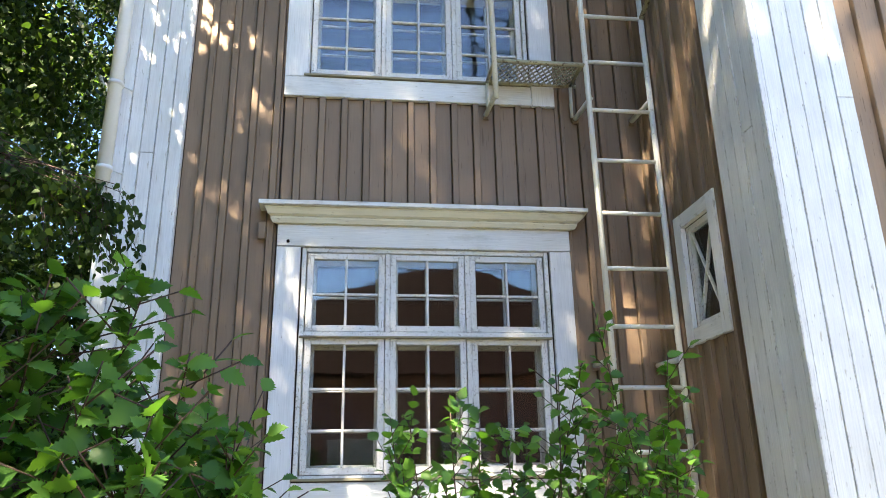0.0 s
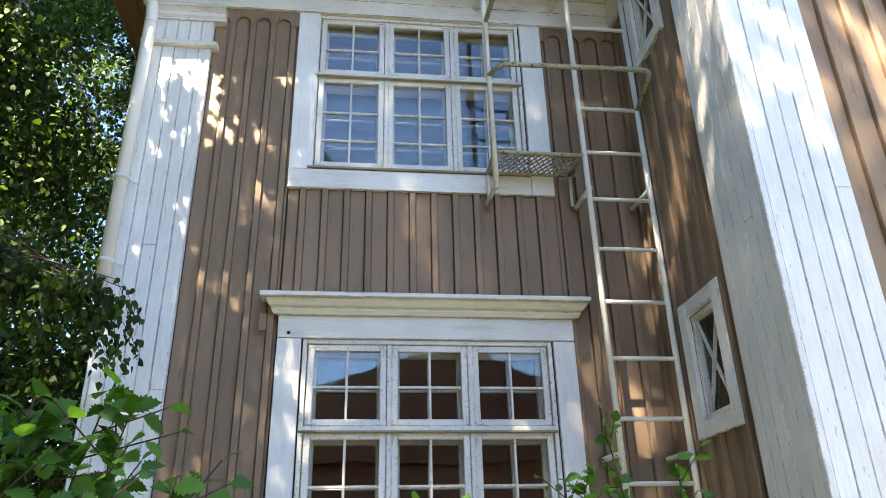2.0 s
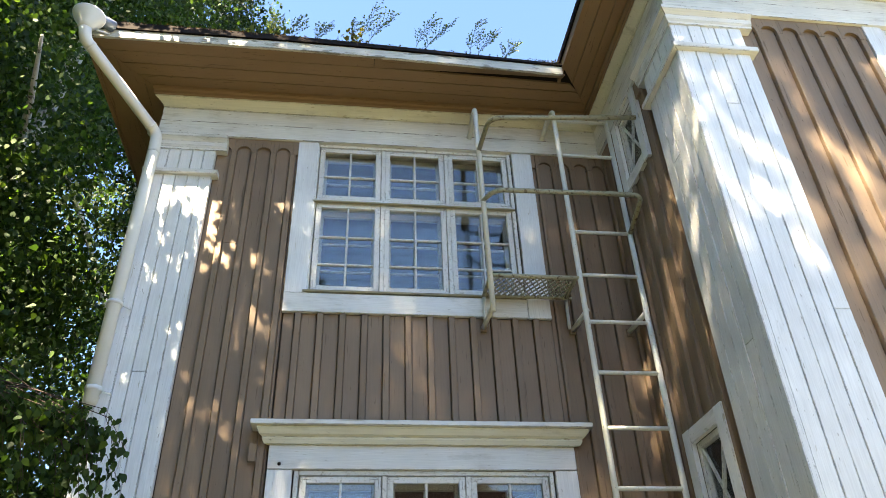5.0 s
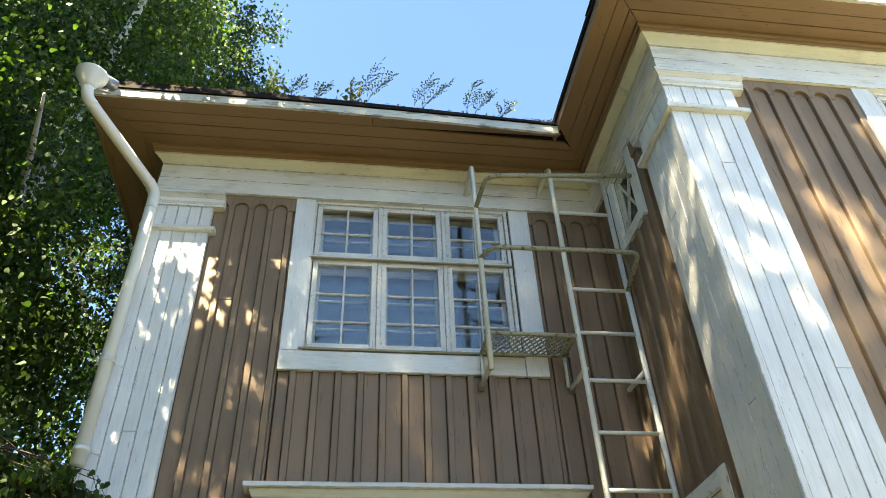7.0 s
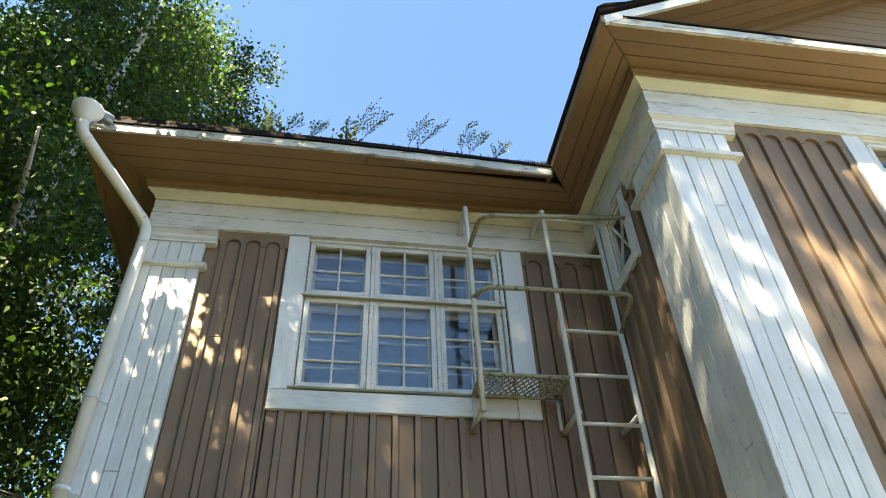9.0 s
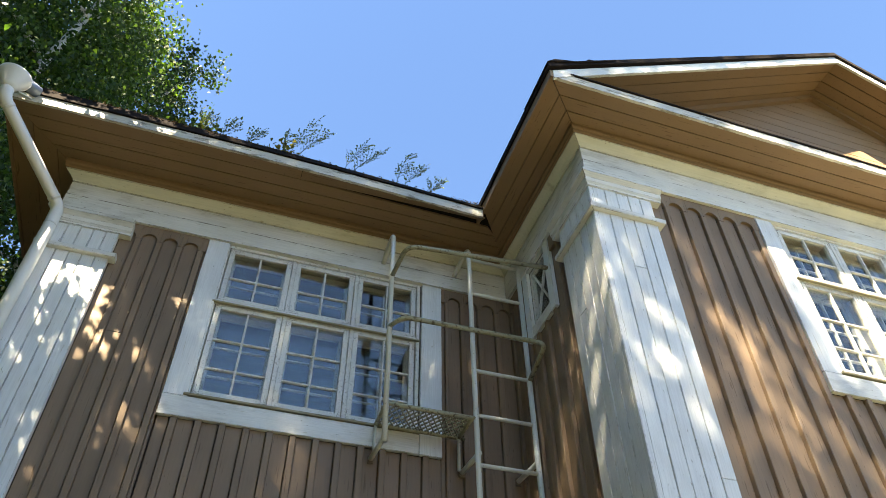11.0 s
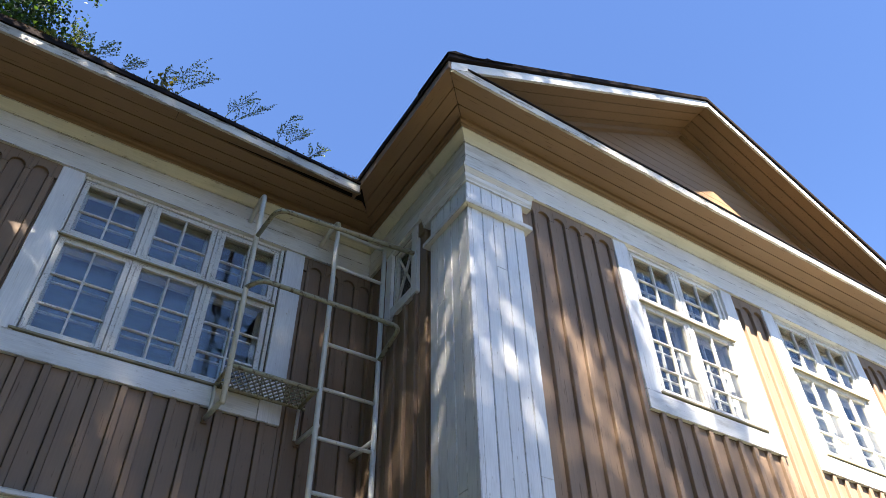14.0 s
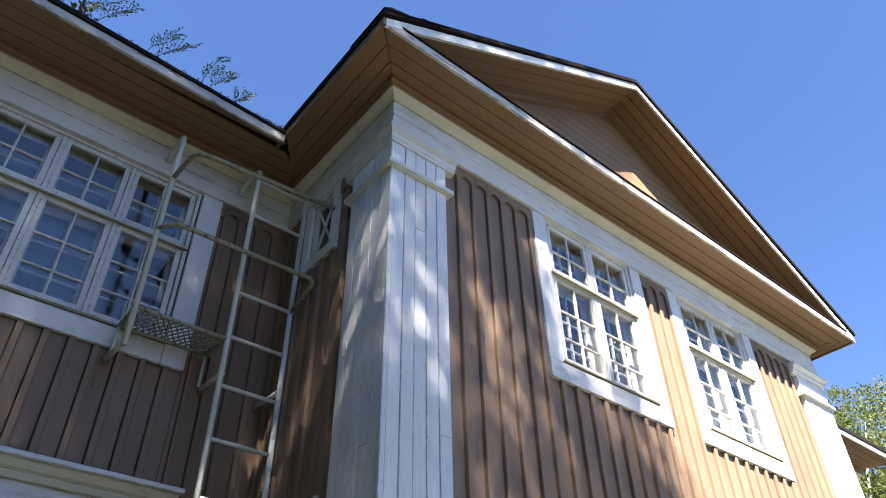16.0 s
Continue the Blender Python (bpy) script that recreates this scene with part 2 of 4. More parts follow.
def moulding(name, parent, profile, x0, x1, m0, m1, mat, label=""):
    """A profile of (out, z) drawn along x; m0 and m1 mitre the ends: 1 round an outer corner, -1 into an inner one."""
    k = len(profile)
    vs = [(x0 - m0 * w, -w, z) for w, z in profile] + [(x1 + m1 * w, -w, z) for w, z in profile]
    fs = [(i, (i + 1) % k, k + (i + 1) % k, k + i) for i in range(k)] + [tuple(range(k)), tuple(range(k, 2 * k))]
    return child(name, mesh_of(name, vs, fs, mat), parent, label=label)


def prism(name, parent, quad, z0, z1, mat, label=""):
    """A flat board with the outline quad (x, y), from z0 to z1."""
    k = len(quad)
    vs = [(x, y, z0) for x, y in quad] + [(x, y, z1) for x, y in quad]
    fs = [(i, (i + 1) % k, k + (i + 1) % k, k + i) for i in range(k)] + [tuple(range(k)), tuple(range(k, 2 * k))]
    return child(name, mesh_of(name, vs, fs, mat), parent, label=label)


def bar(name, parent, a, b, wide, thick, mat):
    """A flat glazing bar between two points of the plane y = const."""
    a, b = Vector(a), Vector(b)
    d = b - a
    me = box_mesh(d.length, thick, wide, mat, 0.003)
    ang = math.atan2(d.z, d.x)
    return child(name, me, parent, Matrix.Translation((a + b) / 2) @ Matrix.Rotation(-ang, 4, "Y"))


def tube(name, points, radius, mat, parent=None, label="", bend=0.0, sides=8):
    """A round bar through points, its corners rounded by bend."""
    pts = [Vector(p) for p in points]
    if bend:
        out = [pts[0]]
        for a, b, c in zip(pts, pts[1:], pts[2:]):
            u, v = (a - b), (c - b)
            r = min(bend, u.length * 0.45, v.length * 0.45)
            p, q = b + u.normalized() * r, b + v.normalized() * r
            for i in range(6):
                s = i / 5
                out.append(p * (1 - s) ** 2 + b * 2 * s * (1 - s) + q * s * s)
        pts = out + [pts[-1]]
    rad = radius if isinstance(radius, (list, tuple)) else [radius] * len(pts)
    vs, fs = [], []
    side = None
    for i, p in enumerate(pts):
        d = (pts[min(i + 1, len(pts) - 1)] - pts[max(i - 1, 0)]).normalized()
        if side is None:
            side = d.orthogonal().normalized()
        side = (side - d * side.dot(d)).normalized()
        other = d.cross(side)
        for k in range(sides):
            a = 2 * math.pi * k / sides
            vs.append(p + (side * math.cos(a) + other * math.sin(a)) * rad[i])
    for i in range(len(pts) - 1):
        for k in range(sides):
            fs.append((i * sides + k, i * sides + (k + 1) % sides, (i + 1) * sides + (k + 1) % sides, (i + 1) * sides + k))
    fs += [tuple(range(sides)), tuple(range(len(vs) - sides, len(vs)))]
    me = mesh_of(name, vs, fs, mat, smooth=True)
    if parent is None:
        return new(name, me)
    return child(name, me, parent, label=label)


# ---- plan ----
XB, YC, XR = 2.66, -1.59, 8.95        # side wall, wing front, wing's far end
XL = -1.15                            # main wall's free end
EZ = 6.48                             # underside of the eaves' edge boards
EA, EB, EC = -0.62, 2.21, -2.05       # the three eave lines
EL, ER = -1.66, 9.38
APEX = (5.72, 8.60)
BASE = 0.5
M_A = Matrix.Identity(4)
M_B = pose(XB, 0, 0, 0, 0, -90)
M_C = pose(0, YC, 0)

ground = thing("ground", "dry trodden yard with short faded grass", "ground", kind="structure",
               me=mesh_of("ground", [(-900, -900, 0), (900, -900, 0), (900, 900, 0), (-900, 900, 0)], [(0, 1, 2, 3)], GRASS))


def wall_body(name, label, m, u0, u1, z0, z1, holes, thick=0.22):
    """A wall behind its boards with openings (u0, u1, z0, z1) through it; its boards are hung on it."""
    us = sorted({u0, u1, *[h[0] for h in holes], *[h[1] for h in holes]})
    zs = sorted({z0, z1, *[h[2] for h in holes], *[h[3] for h in holes]})
    vs, fs = [], []
    for a, b in zip(us, us[1:]):
        for c, d in zip(zs, zs[1:]):
            if any(h[0] <= a and b <= h[1] and h[2] <= c and d <= h[3] for h in holes):
                continue
            k = len(vs)
            vs += [(x, y, z) for y in (0.026, thick) for x, z in ((a, c), (b, c), (b, d), (a, d))]
            fs += [tuple(k + i for i in q) for q in ((0, 1, 2, 3), (4, 5, 6, 7), (0, 1, 5, 4), (1, 2, 6, 5), (2, 3, 7, 6), (3, 0, 4, 7))]
    return thing(name, label, "wall", m, kind="structure", me=mesh_of(name, vs, fs, SHEATH))


HOLES_A = [(0.145, 1.815, 4.57, 6.04), (0.18, 1.875, 1.75, 3.255)]
HOLES_B = [(0.53, 0.89, 2.61, 3.27), (0.46, 0.80, 5.43, 6.02)]
HOLES_C = [(4.29, 5.44, 4.57, 6.04), (6.19, 7.36, 4.57, 6.04)]
wall_a = wall_body("wall_1", "brown board-and-batten timber wall with dappled sun", M_A, XL, XB, BASE, 6.5, HOLES_A)
wall_b = wall_body("wall_2", "narrow brown board-and-batten return wall in the corner", M_B, 0.22, -YC - 0.0, BASE, 6.5, HOLES_B)
wall_c = wall_body("wall_3", "brown board-and-batten front wall of the gabled wing", M_C, XB, XR, BASE, 6.5, HOLES_C)

# ---- windows ----
def sash(parent, u0, u1, z0, z1, y, cols, rows, rail=0.042, bars=0.017, deep=0.035, name="sash"):
    """A casement: frame, glazing bars and a pane. rows: heights of the bars."""
    s = child(name, None, parent)
    box("stile", s, u0, u0 + rail, y, y + deep, z0, z1, SASH)
    box("stile", s, u1 - rail, u1, y, y + deep, z0, z1, SASH)
    box("rail", s, u0 + rail, u1 - rail, y + 0.001, y + deep, z0, z0 + rail, SASH)
    box("rail", s, u0 + rail, u1 - rail, y + 0.001, y + deep, z1 - rail, z1, SASH)
    for i in range(1, cols):
        u = u0 + (u1 - u0) * i / cols
        box("glazing_bar", s, u - bars / 2, u + bars / 2, y + 0.004, y + deep - 0.004, z0 + rail, z1 - rail, SASH)
    for z in rows:
        box("glazing_bar", s, u0 + rail, u1 - rail, y + 0.006, y + deep - 0.006, z - bars / 2, z + bars / 2, SASH)
    if name == "sash":
        for u, du in ((u0 + 0.006, 1), (u1 - 0.006, -1)):
            for z, dz in ((z0 + 0.006, 1), (z1 - 0.006, -1)):
                ua, ub = sorted((u, u + du * 0.07))
                za, zb = sorted((z + dz * 0.016, z + dz * 0.075))
                box("corner_iron", s, ua, ub, y - 0.0035, y, min(z, z + dz * 0.014), max(z, z + dz * 0.014), SASH, 0.001)
                ua, ub = sorted((u, u + du * 0.014))
                box("corner_iron", s, ua, ub, y - 0.0035, y, za, zb, SASH, 0.001)
    p = box("pane", s, u0 + rail - 0.005, u1 - rail + 0.005, y + deep * 0.6, y + deep * 0.6 + 0.003, z0 + rail - 0.005, z1 - rail + 0.005, GLASS, 0)
    p.visible_shadow = False
    return s


def window(name, label, m, hole, cols, split, low_rows, high_rows, sill=True):
    u0, u1, z0, z1 = hole
    w = thing(name, label, "window", m, kind="structure")
    f = 0.03
    y = 0.0
    box("frame_jamb", w, u0, u0 + f, -0.012, 0.2, z0, z1, SASH)
    box("frame_jamb", w, u1 - f, u1, -0.012, 0.2, z0, z1, SASH)
    box("frame_head", w, u0 + f, u1 - f, -0.012, 0.2, z1 - f, z1, SASH)
    box("frame_sill", w, u0 + f, u1 - f, -0.02, 0.2, z0, z0 + f, SASH)
    box("transom", w, u0 + f, u1 - f, -0.018, 0.15, split - 0.018, split + 0.018, SASH)
    box("drip_ledge", w, u0 + 0.005, u1 - 0.005, -0.035, -0.012, split - 0.026, split - 0.012, LEDGE)
    box("drip_ledge", w, u0 - 0.01, u1 + 0.01, -0.045, -0.02, z0 - 0.004, z0 + 0.014, LEDGE)
    step = (u1 - u0 - 2 * f) / cols
    for i in range(cols):
        a, b = u0 + f + step * i + 0.008, u0 + f + step * (i + 1) - 0.008
        if i:
            box("mullion", w, a - 0.022, a + 0.010, -0.004, 0.15, z0 + f, split - 0.018, SASH)
            box("mullion", w, a - 0.022, a + 0.010, -0.004, 0.15, split + 0.018, z1 - f, SASH)
            a += 0.010
        if i < cols - 1:
            b -= 0.010
        for lo, hi, rows in ((z0 + f + 0.004, split - 0.022, low_rows), (split + 0.022, z1 - f - 0.004, high_rows)):
            sash(w, a, b, lo, hi, -0.002, 2, rows)
            sash(w, a + 0.01, b - 0.01, lo + 0.01, hi - 0.01, 0.10, 2, rows, rail=0.05, bars=0.016, name="inner_sash")
    return w


def casing(w, u0, u1, z0, z1, hole, top=True, t=0.032):
    """The flat boards round a window."""
    a, b, c, d = hole
    box("casing_board", w, u0, a, -t, 0.0, z0 if top else c, z1 - (z1 - d if top else 0), WHITE)
    box("casing_board", w, b, u1, -t, 0.0, z0 if top else c, z1 - (z1 - d if top else 0), WHITE)


def crossed_window(name, label, m, hole, outer):
    """A small casement glazed with a diagonal cross."""
    u0, u1, z0, z1 = hole
    a, b, c, d = outer
    w = thing(name, label, "window", m, kind="structure")
    t = 0.035
    box("casing_board", w, a, u0, -t, 0, c, d, WHITE)
    box("casing_board", w, u1, b, -t, 0, c, d, WHITE)
    box("casing_board", w, u0, u1, -t + 0.003, 0, c, z0, WHITE_Y)
    box("casing_board", w, u0, u1, -t + 0.003, 0, z1, d, WHITE_Y)
    s = child("sash", None, w)
    r, y = 0.04, 0.0
    box("stile", s, u0, u0 + r, y, y + 0.04, z0, z1, SASH)
    box("stile", s, u1 - r, u1, y, y + 0.04, z0, z1, SASH)
    box("rail", s, u0 + r, u1 - r, y + 0.001, y + 0.04, z0, z0 + r, SASH)
    box("rail", s, u0 + r, u1 - r, y + 0.001, y + 0.04, z1 - r, z1, SASH)
    bar("glazing_bar", s, (u0 + r, y + 0.016, z0 + r), (u1 - r, y + 0.016, z1 - r), 0.018, 0.022, SASH)
    bar("glazing_bar", s, (u1 - r, y + 0.0165, z0 + r), (u0 + r, y + 0.0165, z1 - r), 0.018, 0.018, SASH)
    p = box("pane", s, u0 + r - 0.005, u1 - r + 0.005, y + 0.028, y + 0.031, z0 + r - 0.005, z1 - r + 0.005, GLASS, 0)
    p.visible_shadow = False
    return w


win_up = window("window_1", "tall white three-light casement window with flaking paint, upper floor", M_A, HOLES_A[0], 3, 5.44, (4.84, 5.095), (5.705,))
box("casing_board", win_up, 0.0, 0.165, -0.032, 0, 4.56, 6.04, WHITE)
box("casing_board", win_up, 1.825, 2.0, -0.032, 0, 4.40, 6.04, WHITE)
box("casing_board", win_up, 0.0, 1.82, -0.035, 0, 4.40, 4.558, WHITE_X)
win_low = window("window_2", "tall white three-light casement window below a moulded cornice", M_A, HOLES_A[1], 3, 2.662, (2.05, 2.31), (2.937,))
box("casing_board", win_low, 0.01, 0.17, -0.032, 0, 1.56, 3.255, WHITE)
box("casing_board", win_low, 1.885, 2.035, -0.032, 0, 1.56, 3.255, WHITE)
box("casing_board", win_low, 0.17, 1.885, -0.030, 0, 1.56, 1.74, WHITE_X)
box("casing_board", win_low, 0.01, 2.035, -0.034, 0, 3.258, 3.415, WHITE_X)
moulding("cornice", win_low, [(0.0, 3.415), (0.06, 3.415), (0.075, 3.44), (0.075, 3.455), (0.10, 3.465), (0.125, 3.50), (0.125, 3.512), (0.0, 3.512)],
         0.02, 2.03, 0.75, 0.75, CROWN)
# Small dark disc stands for a knot hole in the casing board
tube("bolt_head", [(0.085, -0.030, 3.29), (0.085, -0.042, 3.29)], 0.011, TAR, win_low, sides=10)
box("cornice_cap", win_low, -0.11, 2.15, -0.155, 0.0, 3.513, 3.545, WHITE_X)
for i, (a, b) in enumerate(((4.129, 5.60), (6.03, 7.52))):
    hole = HOLES_C[i]
    w = window("window_%d" % (3 + i), "white two-light casement window of the wing in hard sun" if i else "white two-light casement window of the wing under leaf shade",
               M_C, hole, 2, 5.46, (4.84, 5.10), (5.72,))
    box("casing_board", w, a, hole[0] - 0.01, -0.032, 0, 4.56, 6.04, WHITE)
    box("casing_board", w, hole[1] + 0.01, b, -0.032, 0, 4.56, 6.04, WHITE)
    box("casing_board", w, a, b, -0.035, 0, 4.40, 4.558, WHITE_X)
crossed_window("window_5", "small white window with a diagonal glazing cross", M_B, HOLES_B[0], (0.43, 0.99, 2.51, 3.365))
crossed_window("window_6", "small white window with a diagonal glazing cross under the frieze", M_B, HOLES_B[1], (0.37, 0.89, 5.33, 6.04))

def curtain(label, m, u0, u1, z0, z1, y, folds):
    """A gathered cloth on a thin rod."""
    c = thing("curtain", label, "curtain", m)
    n = folds * 8
    vs = []
    for i in range(n + 1):
        u = u0 + (u1 - u0) * i / n
        for z, g in ((z1, 0.6), (z1 - 0.04, 0.45), ((z0 + z1) / 2, 1.0), (z0, 1.25)):
            vs.append((u, y + 0.014 * g * math.sin(2 * math.pi * folds * i / n + 0.5 * math.sin(i * 0.7)), z))
    fs = [(4 * i + j, 4 * i + j + 1, 4 * i + j + 5, 4 * i + j + 4) for i in range(n) for j in range(3)]
    child("cloth", mesh_of("cloth", vs, fs, CLOTH, smooth=True), c)
    tube("curtain_rod", [(u0 - 0.03, y, z1 + 0.004), (u1 + 0.03, y, z1 + 0.004)], 0.006, METAL, c)
    return c


curtain("gathered thin white curtain behind the lower panes", M_C, 6.24, 7.31, 4.62, 5.40, 0.235, 13)

block = thing("wall_block", "small brown painted wooden block beside the cornice", "block")
box("block", block, -0.115, -0.065, -0.05, -0.024, 3.30, 3.42, BROWN)

# ---- entablature ----
FRIEZE_LOW = [(0.0, 6.04), (0.048, 6.04), (0.048, 6.185), (0.0, 6.185)]
FRIEZE_HIGH = [(0.0, 6.19), (0.045, 6.19), (0.045, 6.332), (0.0, 6.332)]
COVE = [(0.0, 6.337), (0.050, 6.337), (0.055, 6.352), (0.075, 6.372), (0.105, 6.390), (0.118, 6.398), (0.118, 6.410), (0.0, 6.410)]
BED = [(0.0, 6.412), (0.122, 6.412), (0.130, 6.420), (0.130, 6.446), (0.142, 6.458), (0.142, EZ + 0.012), (0.0, EZ + 0.012)]
for m, a, b, m0, m1, x in ((M_A, XL + 0.04, XB, 1, -1, "x"), (M_B, 0.0, -YC, -1, 1, "y"), (M_C, XB, XR, 1, 1, "x")):
    fr = thing("frieze", "weathered white wooden frieze with a mildewed cove moulding", "frieze", m, group="friezes", kind="structure")
    white = WHITE_X if x == "x" else WHITE_Y
    brown = BROWN_X if x == "x" else BROWN_Y
    moulding("frieze_board", fr, FRIEZE_LOW, a, b, m0, m1, white)
    moulding("frieze_board", fr, FRIEZE_HIGH, a, b, m0, m1, white)
    moulding("cove_moulding", fr, COVE, a, b, m0, m1, CROWN, "mildewed cove moulding")
    moulding("bed_moulding", fr, BED, a, b, m0, m1, brown, "brown bed moulding")

CAP = [(0.0, 5.865), (0.062, 5.865), (0.062, 5.885), (0.075, 5.90), (0.078, 5.935), (0.10, 5.955), (0.112, 5.965), (0.112, 5.995), (0.0, 5.995)]
NECK = [(0.0, 5.60), (0.085, 5.60), (0.09, 5.607), (0.09, 5.638), (0.075, 5.65), (0.0, 5.65)]


def pilaster(label, m, a, b, m0, m1, white, joints):
    """Vertical boards with a necking strip and a cap. joints: the heights at which single boards are pieced."""
    p = thing("pilaster", label, "pilaster", m, group="corner pilasters", kind="structure")
    ca, cb = (0.085 if m == 0 else 0 for m in (m0, m1))
    moulding("cap_moulding", p, CAP, a - ca, b + cb, m0, m1, white)
    moulding("neck_moulding", p, NECK, a - ca * 0.55, b + cb * 0.55, m0, m1, white)
    n, strip = 5, 0.03
    a0, b0 = a - 0.05 * (m0 > 0), b + 0.05 * (m1 > 0)
    ends = [a0] if m0 <= 0 else [a0, a0 + strip]
    right = b0 - strip * (m1 > 0)
    ends += [ends[-1] + (right - ends[-1]) * (i + 1) / n for i in range(n)] + [b0] * (m1 > 0)
    for i, (x0, x1) in enumerate(zip(ends, ends[1:])):
        d = 0.05 + 0.0016 * ((i * 7) % 3 - 1)
        low = [BASE, joints[i], 5.60] if joints.get(i) else [BASE, 5.60]
        for c, e in zip(low, low[1:]):
            box("board", p, x0 + 0.0022, x1 - 0.0022, -d, 0.0, c + 0.002 * (c > BASE), e, WHITE)
        box("board", p, x0 + 0.0022, x1 - 0.0022, -d, 0.0, 5.65, 5.865, WHITE)
    return p


pilaster("white boarded corner pilaster with a moulded cap, leaf shadows on it", M_A, XL + 0.05, -0.66, 1, 0, WHITE_X, {3: 3.9, 5: 2.9})
pilaster("white boarded corner pilaster side, mostly in shade", M_B, 1.12, -YC, 0, 0.999, WHITE_Y, {1: 4.95, 3: 3.5})
pilaster("white boarded corner pilaster with a moulded cap on the wing", M_C, XB + 0.0, 3.13, 0.999, 0, WHITE_X, {3: 5.12, 5: 3.62})
pilaster("sunlit white boarded corner pilaster at the wing's far end", M_C, 8.38, XR, 0, 1, WHITE_X, {2: 4.4})

# ---- eaves ----
def sag(x):
    """How far the main eave's edge has sunk towards the inner corner."""
    return -0.072 * max(0.0, (x + 0.2) / (EB + 0.2)) ** 1.4


def strips(name, label, rim, wall, n, mat, gap=0.009):
    """Soffit boards between the eave line and the wall line, each line given by its two ends."""
    e = thing(name, label, "eave", group="eaves", kind="structure")
    for i in range(n):
        s0, s1 = i / n, (i + 1) / n
        q = []
        for line, s in ((0, s0), (1, s0), (1, s1), (0, s1)):
            p = Vector(rim[line]).lerp(Vector(wall[line]), s)
            q.append(p)
        way = (Vector(wall[0]) - Vector(rim[0]))
        nrm = (q[3] - q[0])
        g = nrm.normalized() * gap / 2
        along = (Vector(rim[1]) - Vector(rim[0])).normalized() * 0.004
        q = [q[0] + g + along, q[1] + g - along, q[2] - g - along, q[3] - g + along]
        prism("soffit_board", e, [(p.x, p.y) for p in q], EZ + 0.014 + 0.0012 * (i % 2), EZ + 0.034, mat)
    return e


eave_a = thing("eave", "brown boarded eave with a sagging split board", "eave", group="eaves", kind="structure")
na = 5
for i in range(na):
    y0, y1 = EA + (0 - EA) * i / na, EA + (0 - EA) * (i + 1) / na
    x0a, x0b = EL + (XL - EL) * i / na, EL + (XL - EL) * (i + 1) / na
    x1a, x1b = EB + (XB - EB) * i / na, EB + (XB - EB) * (i + 1) / na
    if i == 0:
        prism("soffit_board", eave_a, [(x0a, y0 + 0.002), (0.6, y0 + 0.002), (0.6, y1 - 0.002), (x0b, y1 - 0.002)], EZ + 0.014, EZ + 0.034, BROWN_X)
        xs = [0.604 + (x1a - 0.604) * k / 8 for k in range(9)]
        inner_y = [y1 - 0.006 + (y0 + 0.080 - y1 + 0.006) * min(1, k / 7) ** 0.8 for k in range(9)]
        vs = [(x, y, EZ + dz + sag(x) * f) for dz in (0.012, 0.030) for x, yi in zip(xs, inner_y) for y, f in ((y0 + 0.002, 1.0), (yi, 0.3))]
        fs = [(2 * k + a, 2 * k + 1 + a, 2 * k + 3 + a, 2 * k + 2 + a) for k in range(8) for a in (0, 18)]
        fs += [(2 * k + a, 2 * k + 2 + a, 2 * k + 20 + a, 2 * k + 18 + a) for k in range(8) for a in (0, 1)] + [(0, 1, 19, 18), (16, 17, 35, 34)]
        child("soffit_board", mesh_of("soffit_board", vs, fs, BROWN_X), eave_a, label="split sagging soffit board")
    else:
        part_way = 0.035 if i == 1 else 0.0
        prism("soffit_board", eave_a, [(x0a, y0 + 0.0045), (0.75, y0 + 0.0045), (x1a, y0 + 0.0045 + part_way), (x1b, y1 - 0.0045), (x0b, y1 - 0.0045)], EZ + 0.014 + 0.001 * (i % 2), EZ + 0.034, BROWN_X)
# Added sheets in the roofing's dark colour; they stand for shade in the gap
prism("eave_lining", eave_a, [(EL + 0.02, EA + 0.004), (EB - 0.002, EA + 0.004), (XB, 0.02), (XL, 0.02)], EZ + 0.045, EZ + 0.06, TAR)
prism("lining_lip", eave_a, [(EL + 0.02, EA + 0.004), (EB + 0.02, EA + 0.004), (EB + 0.02, EA + 0.012), (EL + 0.02, EA + 0.012)], EZ + 0.024, EZ + 0.085, TAR)
prism("eave_lining", eave_a, [(EB + 0.004, EC + 0.004), (XB, YC), (XB, 0.0), (EB + 0.004, EA)], EZ + 0.046, EZ + 0.061, TAR)
strips("eave", "brown boarded eave on the free end of the main wing", ((EL, EA), (EL, 9.0)), ((XL, 0), (XL, 8.4)), 3, BROWN_Y)
strips("eave", "brown boarded eave over the return wall", ((EB, EC), (EB, EA)), ((XB, YC), (XB, 0)), 4, BROWN_Y)
strips("eave", "brown boarded eave under the gable", ((EB, EC), (ER, EC)), ((XB, YC), (XR, YC)), 4, BROWN_X)
strips("eave", "brown boarded eave at the wing's far side", ((ER, EC), (ER, 6)), ((XR, YC), (XR, 6)), 4, BROWN_Y)

FT = 0.024


def edge_board(name, label, a, b, z0, z1, out, mat, dark=0.075):
    """A white edge board along an eave, and the tarred roofing's lip above it."""
    a, b, o = Vector(a), Vector(b), Vector(out)
    e = thing(name, label, "fascia", group="edge boards", kind="structure")
    prism("edge_board", e, [tuple(a), tuple(b), tuple(b + o * FT), tuple(a + o * FT)], z0, z1, mat)
    return e


